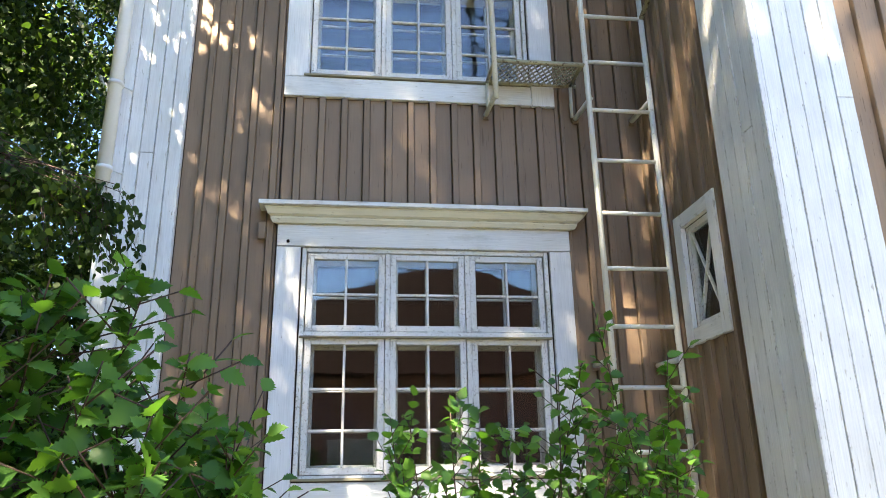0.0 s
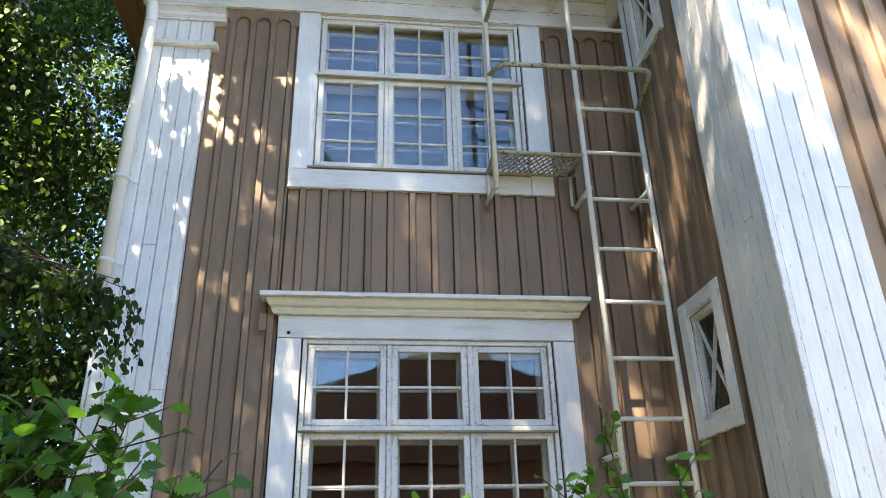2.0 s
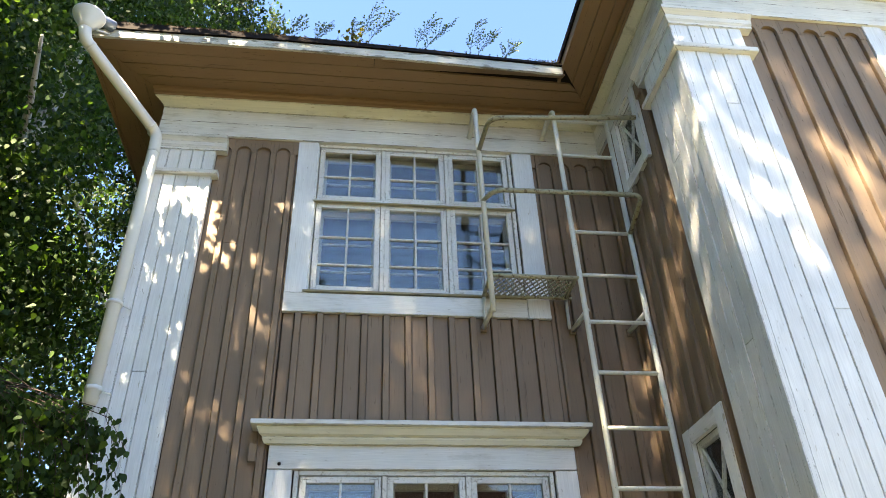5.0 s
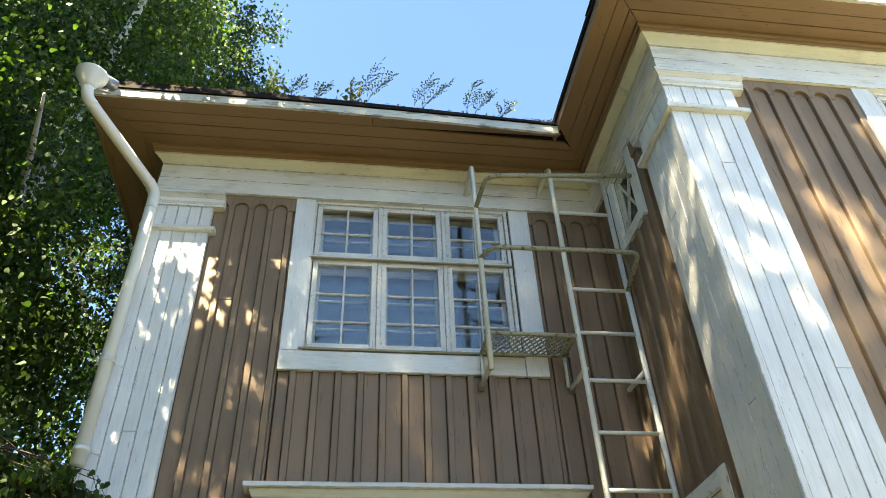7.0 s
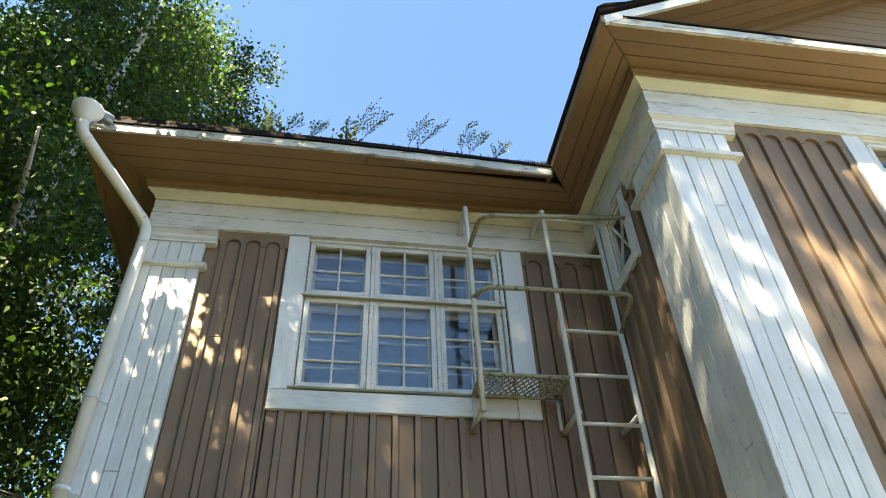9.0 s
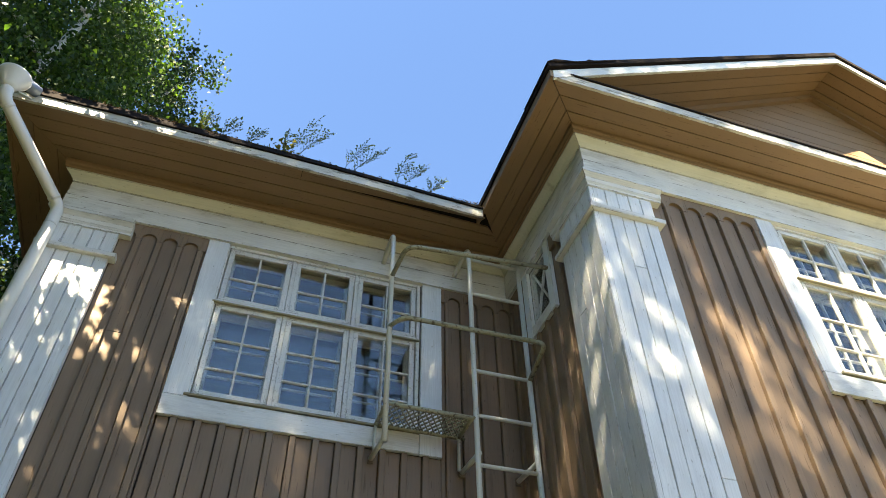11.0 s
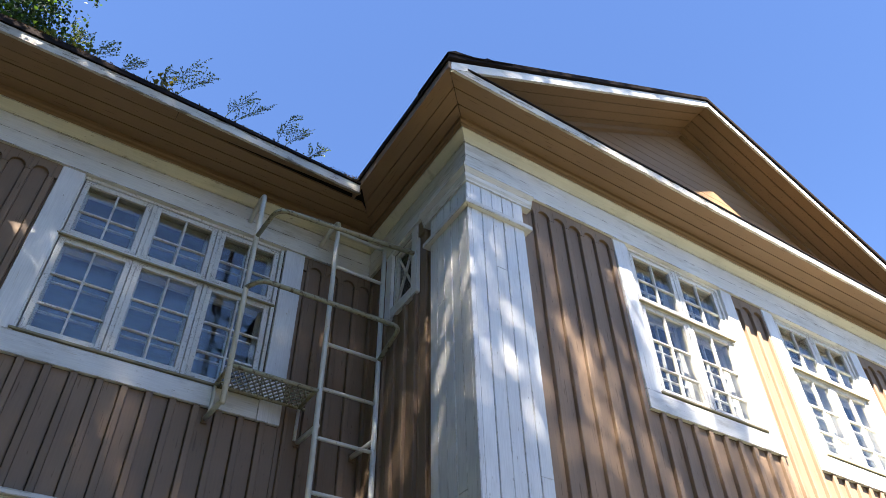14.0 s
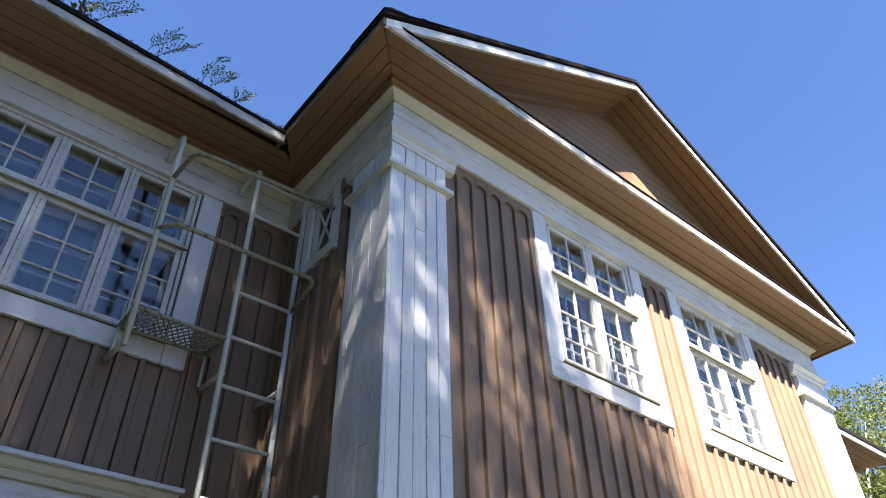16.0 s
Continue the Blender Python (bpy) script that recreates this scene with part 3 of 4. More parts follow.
fascia_a = thing("fascia", "peeling white edge board of the main eave, sunk at the inner corner", "fascia", group="edge boards", kind="structure")
xs = [EL + (EB - FT - EL) * k / 16 for k in range(17)]
vs = [(x, y, EZ + dz + sag(x) * f) for y in (EA, EA - FT) for dz, f in ((0.0, 1.1), (0.085, 1.0)) for x in xs]
fs = [(a + k, a + k + 1, b + k + 1, b + k) for k in range(16) for a, b in ((0, 17), (34, 51), (0, 34), (17, 51))] + [(0, 17, 51, 34), (16, 33, 67, 50)]
child("edge_board", mesh_of("edge_board", vs, fs, PEEL), fascia_a)
edge_board("fascia", "brown edge board at the free end", (EL, EA), (EL, 9), EZ, EZ + 0.085, (-1, 0), BROWN_Y)
edge_board("fascia", "brown edge board over the return wall", (EB, EC - FT), (EB, EA + 0.14), EZ, EZ + 0.085, (-1, 0), BROWN_Y)
edge_board("fascia", "sunlit white edge board under the gable", (EB, EC), (ER, EC), EZ, EZ + 0.085, (0, -1), PEEL)
edge_board("fascia", "brown edge board of the far eave", (ER, EC - FT), (ER, 6), EZ, EZ + 0.085, (1, 0), BROWN_Y)

# ---- roofs ----
RZ = EZ + 0.088
SL = (APEX[1] - RZ) / (APEX[0] - EB)


def slab(name, parent, pts, thick, mat, label=""):
    k = len(pts)
    vs = [Vector(p) for p in pts] + [Vector(p) + Vector((0, 0, thick)) for p in pts]
    fs = [tuple(range(k)), tuple(range(k, 2 * k))] + [(i, (i + 1) % k, k + (i + 1) % k, k + i) for i in range(k)]
    return child(name, mesh_of(name, vs, fs, mat), parent, label=label)


roof_a = thing("roof_main", "dark tarred low-pitched roof of the main wing", "roof", kind="structure")
o = 0.04
rise = 0.45
yr = 4.2
zr = RZ + rise * (yr - EA)
low = [(EL - o + (EB - EL + o) * i / 24, 0.105 - 0.06 * min(1, i / 20) + 0.006 * math.sin(i * 2.3)) for i in range(25)]
vs = [(x, EA - o, RZ + sag(x)) for x, _ in low] + [(x, EA - o + 0.02, RZ + h + sag(x)) for x, h in low] + [(EL + (yr - EA), yr, zr), (EB + 3.4, yr, zr), (EL + (yr - EA), yr, zr + 0.06), (EB + 3.4, yr, zr + 0.06)]
fs = [(i, i + 1, 26 + i, 25 + i) for i in range(24)] + [tuple(range(25)) + (51, 50), tuple(range(25, 50)) + (53, 52), (0, 25, 52, 50), (24, 49, 53, 51), (50, 52, 53, 51)]
child("roof_slope", mesh_of("roof_slope", vs, fs, TAR), roof_a)
slab("roof_slope", roof_a, [(EL - o, EA - o, RZ), (EL + (yr - EA), yr, zr), (EL - o, 9.0, RZ)], 0.06, TAR)
slab("roof_slope", roof_a, [(EL - o, 9.0, RZ), (EL + (yr - EA), yr, zr), (6, yr, zr), (6, 9.0, RZ)], 0.06, TAR)
roof_c = thing("roof_wing", "dark tarred gabled roof of the wing", "roof", kind="structure")
gy = EC - 0.05
slab("roof_slope", roof_c, [(EB - o, gy, RZ), (APEX[0], gy, APEX[1]), (APEX[0], 7.0, APEX[1]), (EB - o, 7.0, RZ)], 0.055, TAR)
slab("roof_slope", roof_c, [(APEX[0], gy, APEX[1]), (ER + o, gy, RZ), (ER + o, 7.0, RZ), (APEX[0], 7.0, APEX[1])], 0.055, TAR)
slab("gable_ledge_roofing", roof_c, [(EB + 0.15, EC - FT - 0.012, EZ + 0.087), (ER - 0.15, EC - FT - 0.012, EZ + 0.087), (ER - 0.15, YC, EZ + 0.16), (EB + 0.15, YC, EZ + 0.16)], 0.014, TAR)

flap = [(EB - 0.05, RZ + 0.05), (EB + 0.02, RZ + 0.115), (EB + 0.27, RZ + 0.20), (EB + 0.33, RZ + 0.27), (EB + 0.42, RZ + 0.285), (EB + 0.60, RZ + 0.055 + 0.6 * SL), (EB + 0.3, RZ + 0.04 + 0.3 * SL)]
k = len(flap)
child("roofing_flap", mesh_of("roofing_flap", [(x, y, z) for y in (gy - 0.01, gy + 0.45) for x, z in flap],
      [tuple(range(k)), tuple(range(k, 2 * k))] + [(i, (i + 1) % k, k + (i + 1) % k, k + i) for i in range(k)], TAR), roof_c)
gable = thing("gable_wall", "brown boarded triangular gable set back under the rakes", "gable", kind="structure")
gz0 = EZ + 0.03
rows_g = 15
for i in range(rows_g):
    a = gz0 + (APEX[1] - 0.12 - gz0) * i / rows_g
    b = gz0 + (APEX[1] - 0.12 - gz0) * (i + 1) / rows_g - 0.006
    def at(z, s):
        return APEX[0] + s * (APEX[1] - 0.10 - z) / SL
    vs = [(x, y, z) for y in (YC - 0.012, YC + 0.1) for x, z in ((at(a, -1), a), (at(a, 1), a), (at(b, 1), b), (at(b, -1), b))]
    child("gable_board", mesh_of("gable_board", vs, [(0, 1, 2, 3), (4, 5, 6, 7), (0, 1, 5, 4), (1, 2, 6, 5), (2, 3, 7, 6), (3, 0, 4, 7)], BROWN_X), gable)
rake = thing("rake", "white raking edge boards and brown boarded rake soffit of the gable", "rake", kind="structure")
for s, xe in ((-1, EB), (1, ER)):
    slope = (APEX[1] - RZ) / (xe - APEX[0])
    def rz(x, d=0.0):
        return APEX[1] - slope * (x - APEX[0]) + d
    def rake_part(name, y0, y1, x0, x1, d0, d1, mat, label=""):
        vs = [(x, y, rz(x, d)) for y in (y0, y1) for x, d in ((x0, d0), (x1, d0), (x1, d1), (x0, d1))]
        child(name, mesh_of(name, vs, [(0, 1, 2, 3), (4, 5, 6, 7), (0, 1, 5, 4), (1, 2, 6, 5), (2, 3, 7, 6), (3, 0, 4, 7)], mat), rake, label=label)
    rake_part("rake_edge_board", EC - FT - 0.004, EC - 0.004, APEX[0], xe, -0.105, -0.004, WHITE_X, "white raking edge board")
    nb = 4
    for i in range(nb):
        y0, y1 = EC + (YC - EC) * i / nb, EC + (YC - EC) * (i + 1) / nb - 0.008
        rake_part("rake_soffit_board", y0, y1, APEX[0], xe - s * 0.05, -0.085 - 0.001 * (i % 2), -0.06, BROWN_X)
    rake_part("rake_bed_moulding", YC - 0.06, YC - 0.012, APEX[0], xe - s * 0.3, -0.155, -0.09, BROWN_X)

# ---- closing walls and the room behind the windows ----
shell = thing("wall_4", "plain plastered inner walls of the house, coloured dark for dim rooms", "wall", kind="structure")
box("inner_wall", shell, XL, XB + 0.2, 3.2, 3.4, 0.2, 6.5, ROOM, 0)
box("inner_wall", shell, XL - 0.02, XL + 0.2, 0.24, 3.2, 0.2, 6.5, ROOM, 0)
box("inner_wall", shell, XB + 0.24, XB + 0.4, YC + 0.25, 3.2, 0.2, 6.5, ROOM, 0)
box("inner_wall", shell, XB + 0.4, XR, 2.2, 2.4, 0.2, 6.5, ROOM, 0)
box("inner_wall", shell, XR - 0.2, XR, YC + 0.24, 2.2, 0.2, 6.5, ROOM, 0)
inner = thing("ceiling", "plain plastered ceilings and floors behind the windows, coloured dark for dim rooms", "ceiling", kind="structure")
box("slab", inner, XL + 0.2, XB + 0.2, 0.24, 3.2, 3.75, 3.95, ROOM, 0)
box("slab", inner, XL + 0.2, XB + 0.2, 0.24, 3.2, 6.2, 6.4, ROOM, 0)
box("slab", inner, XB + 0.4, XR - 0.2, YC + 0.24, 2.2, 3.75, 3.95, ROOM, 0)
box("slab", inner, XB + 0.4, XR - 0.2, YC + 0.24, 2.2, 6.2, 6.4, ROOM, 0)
plinth = thing("plinth", "grey stone plinth under the timber walls", "plinth", kind="structure")
box("plinth_stone", plinth, XL + 0.03, XB, 0.03, 0.3, 0, BASE, STONE)
box("plinth_stone", plinth, XB + 0.03, XR, YC + 0.03, YC + 0.3, 0, BASE, STONE)
box("plinth_stone", plinth, XB + 0.03, XB + 0.3, YC + 0.3, 0.03, 0, BASE, STONE)

# ---- the main wing's other half, past the gabled wing ----
XE = 13.4
M_D = pose(XR, 0, 0)
wall_d = wall_body("wall_5", "brown wall of the main wing beyond the gabled wing", M_D, 0.0, XE - XR, BASE, 6.5, [])
fr = thing("frieze", "white wooden frieze of the wall past the gabled wing", "frieze", M_D, group="friezes", kind="structure")
moulding("frieze_board", fr, FRIEZE_LOW, 0, XE - XR, 0, 1, WHITE_X)
moulding("frieze_board", fr, FRIEZE_HIGH, 0, XE - XR, 0, 1, WHITE_X)
moulding("cove_moulding", fr, COVE, 0, XE - XR, 0, 1, CROWN)
moulding("bed_moulding", fr, BED, 0, XE - XR, 0, 1, BROWN_X)
strips("eave", "brown boarded eave past the gabled wing", ((ER, EA), (XE + 0.35, EA)), ((XR, 0), (XE, 0)), 5, BROWN_X)
edge_board("fascia", "white edge board of the eave past the gabled wing", (ER + FT, EA), (XE + 0.35, EA), EZ, EZ + 0.085, (0, -1), WHITE_X)
slab("roof_slope", roof_a, [(ER - 3, EA - o, RZ), (XE + 0.39, EA - o, RZ), (XE - 4.4, yr, zr), (ER - 3, yr, zr)], 0.06, TAR)

# ---- ladder ----
LY = -0.355
ladder = thing("fire_ladder", "white-painted steel wall ladder with a small landing and guard rails", "ladder")
RT = 0.021
for x in (2.165, 2.605):
    z1 = 6.22 if x < 2.4 else 6.16
    pts = [(x, LY, 0.45), (x, LY, z1)]
    if x < 2.4:
        pts = [(x, LY, 0.45), (x - 0.02, LY, 6.27), (x - 0.03, -0.16, 6.27), (x - 0.05, -0.045, 6.20)]
    tube("rail", pts, RT, METAL, ladder, bend=0.06)
for i in range(15):
    z = 0.72 + 0.3875 * i
    if z < 6.2:
        tube("rung", [(2.165, LY, z), (2.605, LY, z)], 0.015, METAL, ladder)
tube("upright", [(1.485, LY, 4.27), (1.465, LY, 6.24), (1.465, -0.16, 6.24), (1.46, -0.045, 6.17)], RT, METAL, ladder, bend=0.06)
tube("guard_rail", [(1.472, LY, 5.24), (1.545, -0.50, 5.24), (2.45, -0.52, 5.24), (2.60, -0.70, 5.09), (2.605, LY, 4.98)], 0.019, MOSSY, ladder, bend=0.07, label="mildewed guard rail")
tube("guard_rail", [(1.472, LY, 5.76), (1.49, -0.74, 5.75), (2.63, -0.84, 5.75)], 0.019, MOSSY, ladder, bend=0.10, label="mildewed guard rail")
for x, z in ((1.485, 4.30), (2.165, 4.30), (2.605, 4.30), (2.165, 2.45), (2.605, 2.45)):
    arm = tube("wall_bracket", [(x, LY, z), (x - 0.015, -0.012, z + 0.01)], 0.019, METAL, ladder)
    box("bracket_plate", arm, x - 0.035, x + 0.008, -0.032, -0.012, z - 0.025, z + 0.035, BROWN)
PZ = 4.565
landing = child("landing", None, ladder)
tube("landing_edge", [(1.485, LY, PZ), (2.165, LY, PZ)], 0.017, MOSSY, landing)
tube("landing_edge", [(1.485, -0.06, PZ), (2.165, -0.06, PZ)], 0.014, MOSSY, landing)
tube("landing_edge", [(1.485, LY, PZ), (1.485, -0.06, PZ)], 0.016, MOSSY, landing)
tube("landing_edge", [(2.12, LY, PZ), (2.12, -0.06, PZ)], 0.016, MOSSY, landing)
for x in (1.485, 2.12):
    tube("landing_strut", [(x, -0.06, PZ), (x, -0.05, 4.31)], 0.013, METAL, landing)
vs, fs = [], []


def flat(a, b, w=0.004, h=0.010):
    a, b = Vector(a), Vector(b)
    s = (b - a).cross(Vector((0, 0, 1))).normalized() * w
    k = len(vs)
    for p in (a, b):
        vs.extend([p - s, p + s, p + s + Vector((0, 0, h)), p - s + Vector((0, 0, h))])
    fs.extend([(k, k + 1, k + 5, k + 4), (k + 1, k + 2, k + 6, k + 5), (k + 2, k + 3, k + 7, k + 6), (k + 3, k, k + 4, k + 7)])


px0, px1, py0, py1 = 1.485, 2.12, LY, -0.06
for j in range(-6, 16):
    for s in (1, -1):
        xa = px0 + j * 0.045
        xb = xa + 0.6 * (py1 - py0) * 1
        if s < 0:
            xa, xb = xb, xa
        a, b = Vector((xa, py0, PZ)), Vector((xb, py1, PZ))
        d = b - a
        t0, t1 = sorted(((px0 - a.x) / d.x, (px1 - a.x) / d.x))
        t0, t1 = max(t0, 0), min(t1, 1)
        if t1 - t0 > 0.02:
            flat(a + d * t0, a + d * t1)
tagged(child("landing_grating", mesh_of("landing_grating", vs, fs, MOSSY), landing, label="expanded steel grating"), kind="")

# ---- downpipe ----
pipe = thing("downpipe", "white painted downpipe with a funnel hopper at the eave", "downpipe")
tube("pipe", [(-1.122, -0.13, 3.64), (-1.12, -0.13, 5.80), (-1.125, -0.14, 5.94), (-1.575, -0.80, 6.26), (-1.588, -0.82, 6.37)], 0.045, DRAIN, pipe, bend=0.07, sides=14)
HX, HY = -1.59, -0.82
tube("hopper", [(HX, HY, z) for z in (6.345, 6.38, 6.465, 6.485, 6.497, 6.50, 6.43)], [0.047, 0.055, 0.112, 0.118, 0.121, 0.108, 0.05], DRAIN, pipe, sides=24)
tube("hopper_bracket", [(HX + 0.05, HY + 0.06, 6.41), (HX + 0.10, EA - 0.03, 6.50)], 0.008, DRAIN, pipe)
tube("spout", [(-1.55, -0.76, 6.545), (-1.47, -0.66, 6.575)], 0.048, ZINC, pipe, sides=12, label="grey zinc gutter spout")
for a, b in (((-1.16, -0.19, 5.965), (-1.172, -0.207, 5.973)), ((-1.535, -0.742, 6.232), (-1.547, -0.759, 6.241))):
    tube("pipe_joint", [a, b], 0.0475, DRAIN, pipe, sides=14)
tube("pipe_joint", [(-1.12, -0.13, 5.74), (-1.12, -0.13, 5.755)], 0.0475, DRAIN, pipe, sides=14)
for z in (3.72, 4.35):
    tube("pipe_clip", [(-1.12, -0.13, z), (-1.12, -0.13, z + 0.03)], 0.053, DRAIN, pipe, sides=14)
    tube("clip_stay", [(-1.08, -0.11, z + 0.015), (-1.03, -0.05, z + 0.015)], 0.006, DRAIN, pipe)

# ---- foliage ----
def ovate(centres, ways, size, rng):
    """Small pointed oval leaves of four triangles each."""
    n = len(centres)
    d = ways / np.linalg.norm(ways, axis=1, keepdims=True)
    s = np.cross(d, rng.normal(size=(n, 3)))
    s /= np.linalg.norm(s, axis=1, keepdims=True)
    up = np.cross(s, d)
    L = (size * rng.uniform(0.7, 1.2, n))[:, None]
    rows = [centres, centres + d * L * 0.22 + s * L * 0.36, centres + d * L * 0.22 - s * L * 0.36,
            centres + d * L * 0.58 + s * L * 0.27 - up * L * 0.05, centres + d * L * 0.58 - s * L * 0.27 - up * L * 0.05, centres + d * L - up * L * 0.15]
    v = np.stack(rows, 1).reshape(-1, 3)
    k = np.arange(n) * 6
    f = np.concatenate([np.stack([k + a, k + b, k + c], 1) for a, b, c in ((0, 1, 2), (1, 3, 2), (2, 3, 4), (3, 5, 4))])
    return v, f


def blades(centres, ways, size, rng, droop=0.5, folded=True):
    """Vertices and faces of many small pointed leaves, each of two halves folded at the midrib."""
    n = len(centres)
    d = ways / np.linalg.norm(ways, axis=1, keepdims=True)
    r = rng.normal(size=(n, 3))
    s = np.cross(d, r)
    s /= np.linalg.norm(s, axis=1, keepdims=True)
    up = np.cross(s, d)
    L = (size * rng.uniform(0.65, 1.2, n))[:, None]
    W = L * 0.42
    base, tip = centres, centres + d * L
    a = centres + d * L * 0.38 + s * W + up * L * 0.12
    b = centres + d * L * 0.38 - s * W + up * L * 0.12
    v = np.stack([base, a, tip, b], 1).reshape(-1, 3)
    k = np.arange(n) * 4
    f = np.concatenate([np.stack([k, k + 1, k + 2], 1), np.stack([k, k + 2, k + 3], 1)])
    return v, f


def leaf_mesh(name, v, f, mat):
    me = bpy.data.meshes.new(name)
    me.vertices.add(len(v))
    me.vertices.foreach_set("co", np.asarray(v, dtype=np.float32).ravel())
    me.loops.add(len(f) * 3)
    me.loops.foreach_set("vertex_index", np.asarray(f, dtype=np.int32).ravel())
    me.polygons.add(len(f))
    me.polygons.foreach_set("loop_start", np.arange(len(f), dtype=np.int32) * 3)
    me.update(calc_edges=True)
    me.materials.append(mat)
    return me


def tree(label, base, top, blobs, count, size, seed, lean=(0, 0), trunk=0.16, mat=None, weep=0.6, limbs=10, each=26, spread=0.16, oval=False):
    """A birch: tapered trunk, limbs out to clumps, and hanging leaves in many small clusters. blobs: (x, y, z, radius across, radius up, share, spread of a cluster)."""
    rng = np.random.default_rng(seed)
    t = thing("tree", label, "tree")
    b, tp = Vector(base), Vector(top)
    pts = [b.lerp(tp, s) + Vector((math.sin(5 * s + seed) * 0.12, math.cos(4 * s + seed) * 0.12, 0)) * (s > 0) for s in [i / 10 for i in range(11)]]
    tube("trunk", pts, [trunk * (1 - 0.085 * i) for i in range(11)], BARK, t, sides=12)
    vol = np.array([q[3] ** 2 * q[4] * (q[5] if len(q) > 5 else 1.0) for q in blobs])
    vol = vol / vol.sum()
    cs, ws = [], []
    for bi, (x, y, z, r, h, *_) in enumerate(blobs):
        n = int(count * vol[bi])
        clusters = max(6, n // each)
        u = rng.normal(size=(clusters, 3))
        u /= np.linalg.norm(u, axis=1, keepdims=True)
        u *= rng.uniform(0.25, 1.05, (clusters, 1)) ** 0.5
        cc = np.array([x, y, z]) + u * np.array([r, r, h])
        which = rng.integers(0, clusters, n)
        along = rng.uniform(0, 1, n)
        sp = blobs[bi][6] if len(blobs[bi]) > 6 else spread
        c = cc[which] + rng.normal(size=(n, 3)) * np.array([sp, sp, sp * 0.65])
        c[:, 2] -= along * weep * (sp / spread) * rng.uniform(0.3, 1.3, clusters)[which]
        w = rng.normal(size=(n, 3)) * 0.7 + np.array([0, 0, -0.8])
        cs.append(c), ws.append(w)
    v, f = (ovate if oval else blades)(np.concatenate(cs), np.concatenate(ws), size, rng)
    tagged(child("crown", leaf_mesh("crown", v, f, mat or BIRCH), t), kind="stuff")
    for i in range(limbs):
        x, y, z, r, h = blobs[i % len(blobs)][:5]
        s = min(0.9, max(0.25, (z - 0.9 * h - b.z) / max(tp.z - b.z, 0.1) * 0.9 + 0.05 * (i % 3)))
        st = b.lerp(tp, s)
        e = Vector((x, y, z)) + Vector(rng.normal(size=3).tolist()) * r * 0.4
        tube("limb", [st, st.lerp(e, 0.5) + Vector((0, 0, 0.15 * r)), e], [trunk * 0.35, trunk * 0.22, 0.012], BARK, t, sides=7)
    return t


def sunward(x, y, z, d):
    p = Vector((x, y, z)) + sun_way * d
    return (p.x, p.y, p.z)


# birch beside the house corner; its outer boughs hang sunward of the corner
boughs = [(*sunward(x, 0, z, d), r, h, k * 1.35, 0.062) for x, z, d, r, h, k in (
    (-1.0, 5.55, 3.6, 0.50, 0.35, 2.2), (-0.35, 5.75, 3.6, 0.45, 0.32, 2.2), (-0.45, 4.80, 3.6, 0.50, 0.55, 2.0), (-1.05, 4.55, 3.8, 0.45, 0.60, 3.2),
    (-0.35, 3.95, 4.6, 0.55, 0.50, 1.6), (0.12, 4.9, 4.5, 0.32, 0.50, 2.0), (-1.1, 3.8, 4.6, 0.45, 0.55, 3.8))]
birch = tree("tall leafy birch beside the house corner", (-3.4, 1.6, 0), (-2.6, 1.5, 13.5),
     [(-2.7, 0.2, 3.6, 1.0, 1.2), (-2.9, 0.8, 5.4, 1.1, 1.3), (-3.4, 0.4, 6.9, 1.4, 1.4), (-3.0, 1.4, 9.0, 1.2, 1.4), (-3.5, 1.0, 2.0, 1.4, 1.5),
      (-2.6, 1.6, 10.8, 1.2, 1.4), (-4.6, 1.2, 8.5, 1.6, 2.4), (-4.4, 1.6, 4.4, 1.5, 2.4), (-3.3, 2.4, 12.4, 1.5, 1.6), (-5.0, 4.0, 2.2, 2.4, 2.2), (-6.2, 2.4, 6.5, 1.8, 3.0), (-2.6, 1.3, 1.6, 1.1, 1.3), (-2.5, 3.6, 3.2, 1.1, 2.5)] + boughs,
     290000, 0.064, 3, each=90, spread=0.2, oval=True)
rs = np.random.default_rng(31)
sc, sw = [], []
for k in range(40):
    a = Vector((-1.75 + float(rs.uniform(-0.2, 0.2)), -0.85 + float(rs.uniform(-0.15, 0.15)), 3.58 + float(rs.uniform(-0.25, 0.12))))
    q = float(rs.uniform(0.15, 1.0))
    b = a.lerp(Vector((-0.64, -1.0, 3.10)), q) + Vector((0, float(rs.uniform(-0.1, 0.1)), float(rs.uniform(-0.12, 0.12))))
    c = b + Vector((0.05 + 0.06 * q, 0, -float(rs.uniform(0.08, 0.42))))
    tube("hanging_twig", [a, a.lerp(b, 0.6) + Vector((0, 0, 0.05)), b, c], [0.004, 0.003, 0.002, 0.001], TWIG, birch, sides=5)
    for j in range(44):
        t = float(rs.uniform(0, 1))
        p = a.lerp(b, 0.35 + 0.65 * t / 0.6) if t < 0.6 else b.lerp(c, (t - 0.6) / 0.4)
        sc.append([p.x + float(rs.normal()) * 0.02, p.y + float(rs.normal()) * 0.03, p.z + float(rs.normal()) * 0.02])
        sw.append([float(rs.normal()) * 0.5, float(rs.normal()) * 0.5, -0.9])
v, f = ovate(np.array(sc), np.array(sw), 0.05, rs)
tagged(child("hanging_leaves", leaf_mesh("hanging_leaves", v, f, BIRCH), birch), kind="stuff")
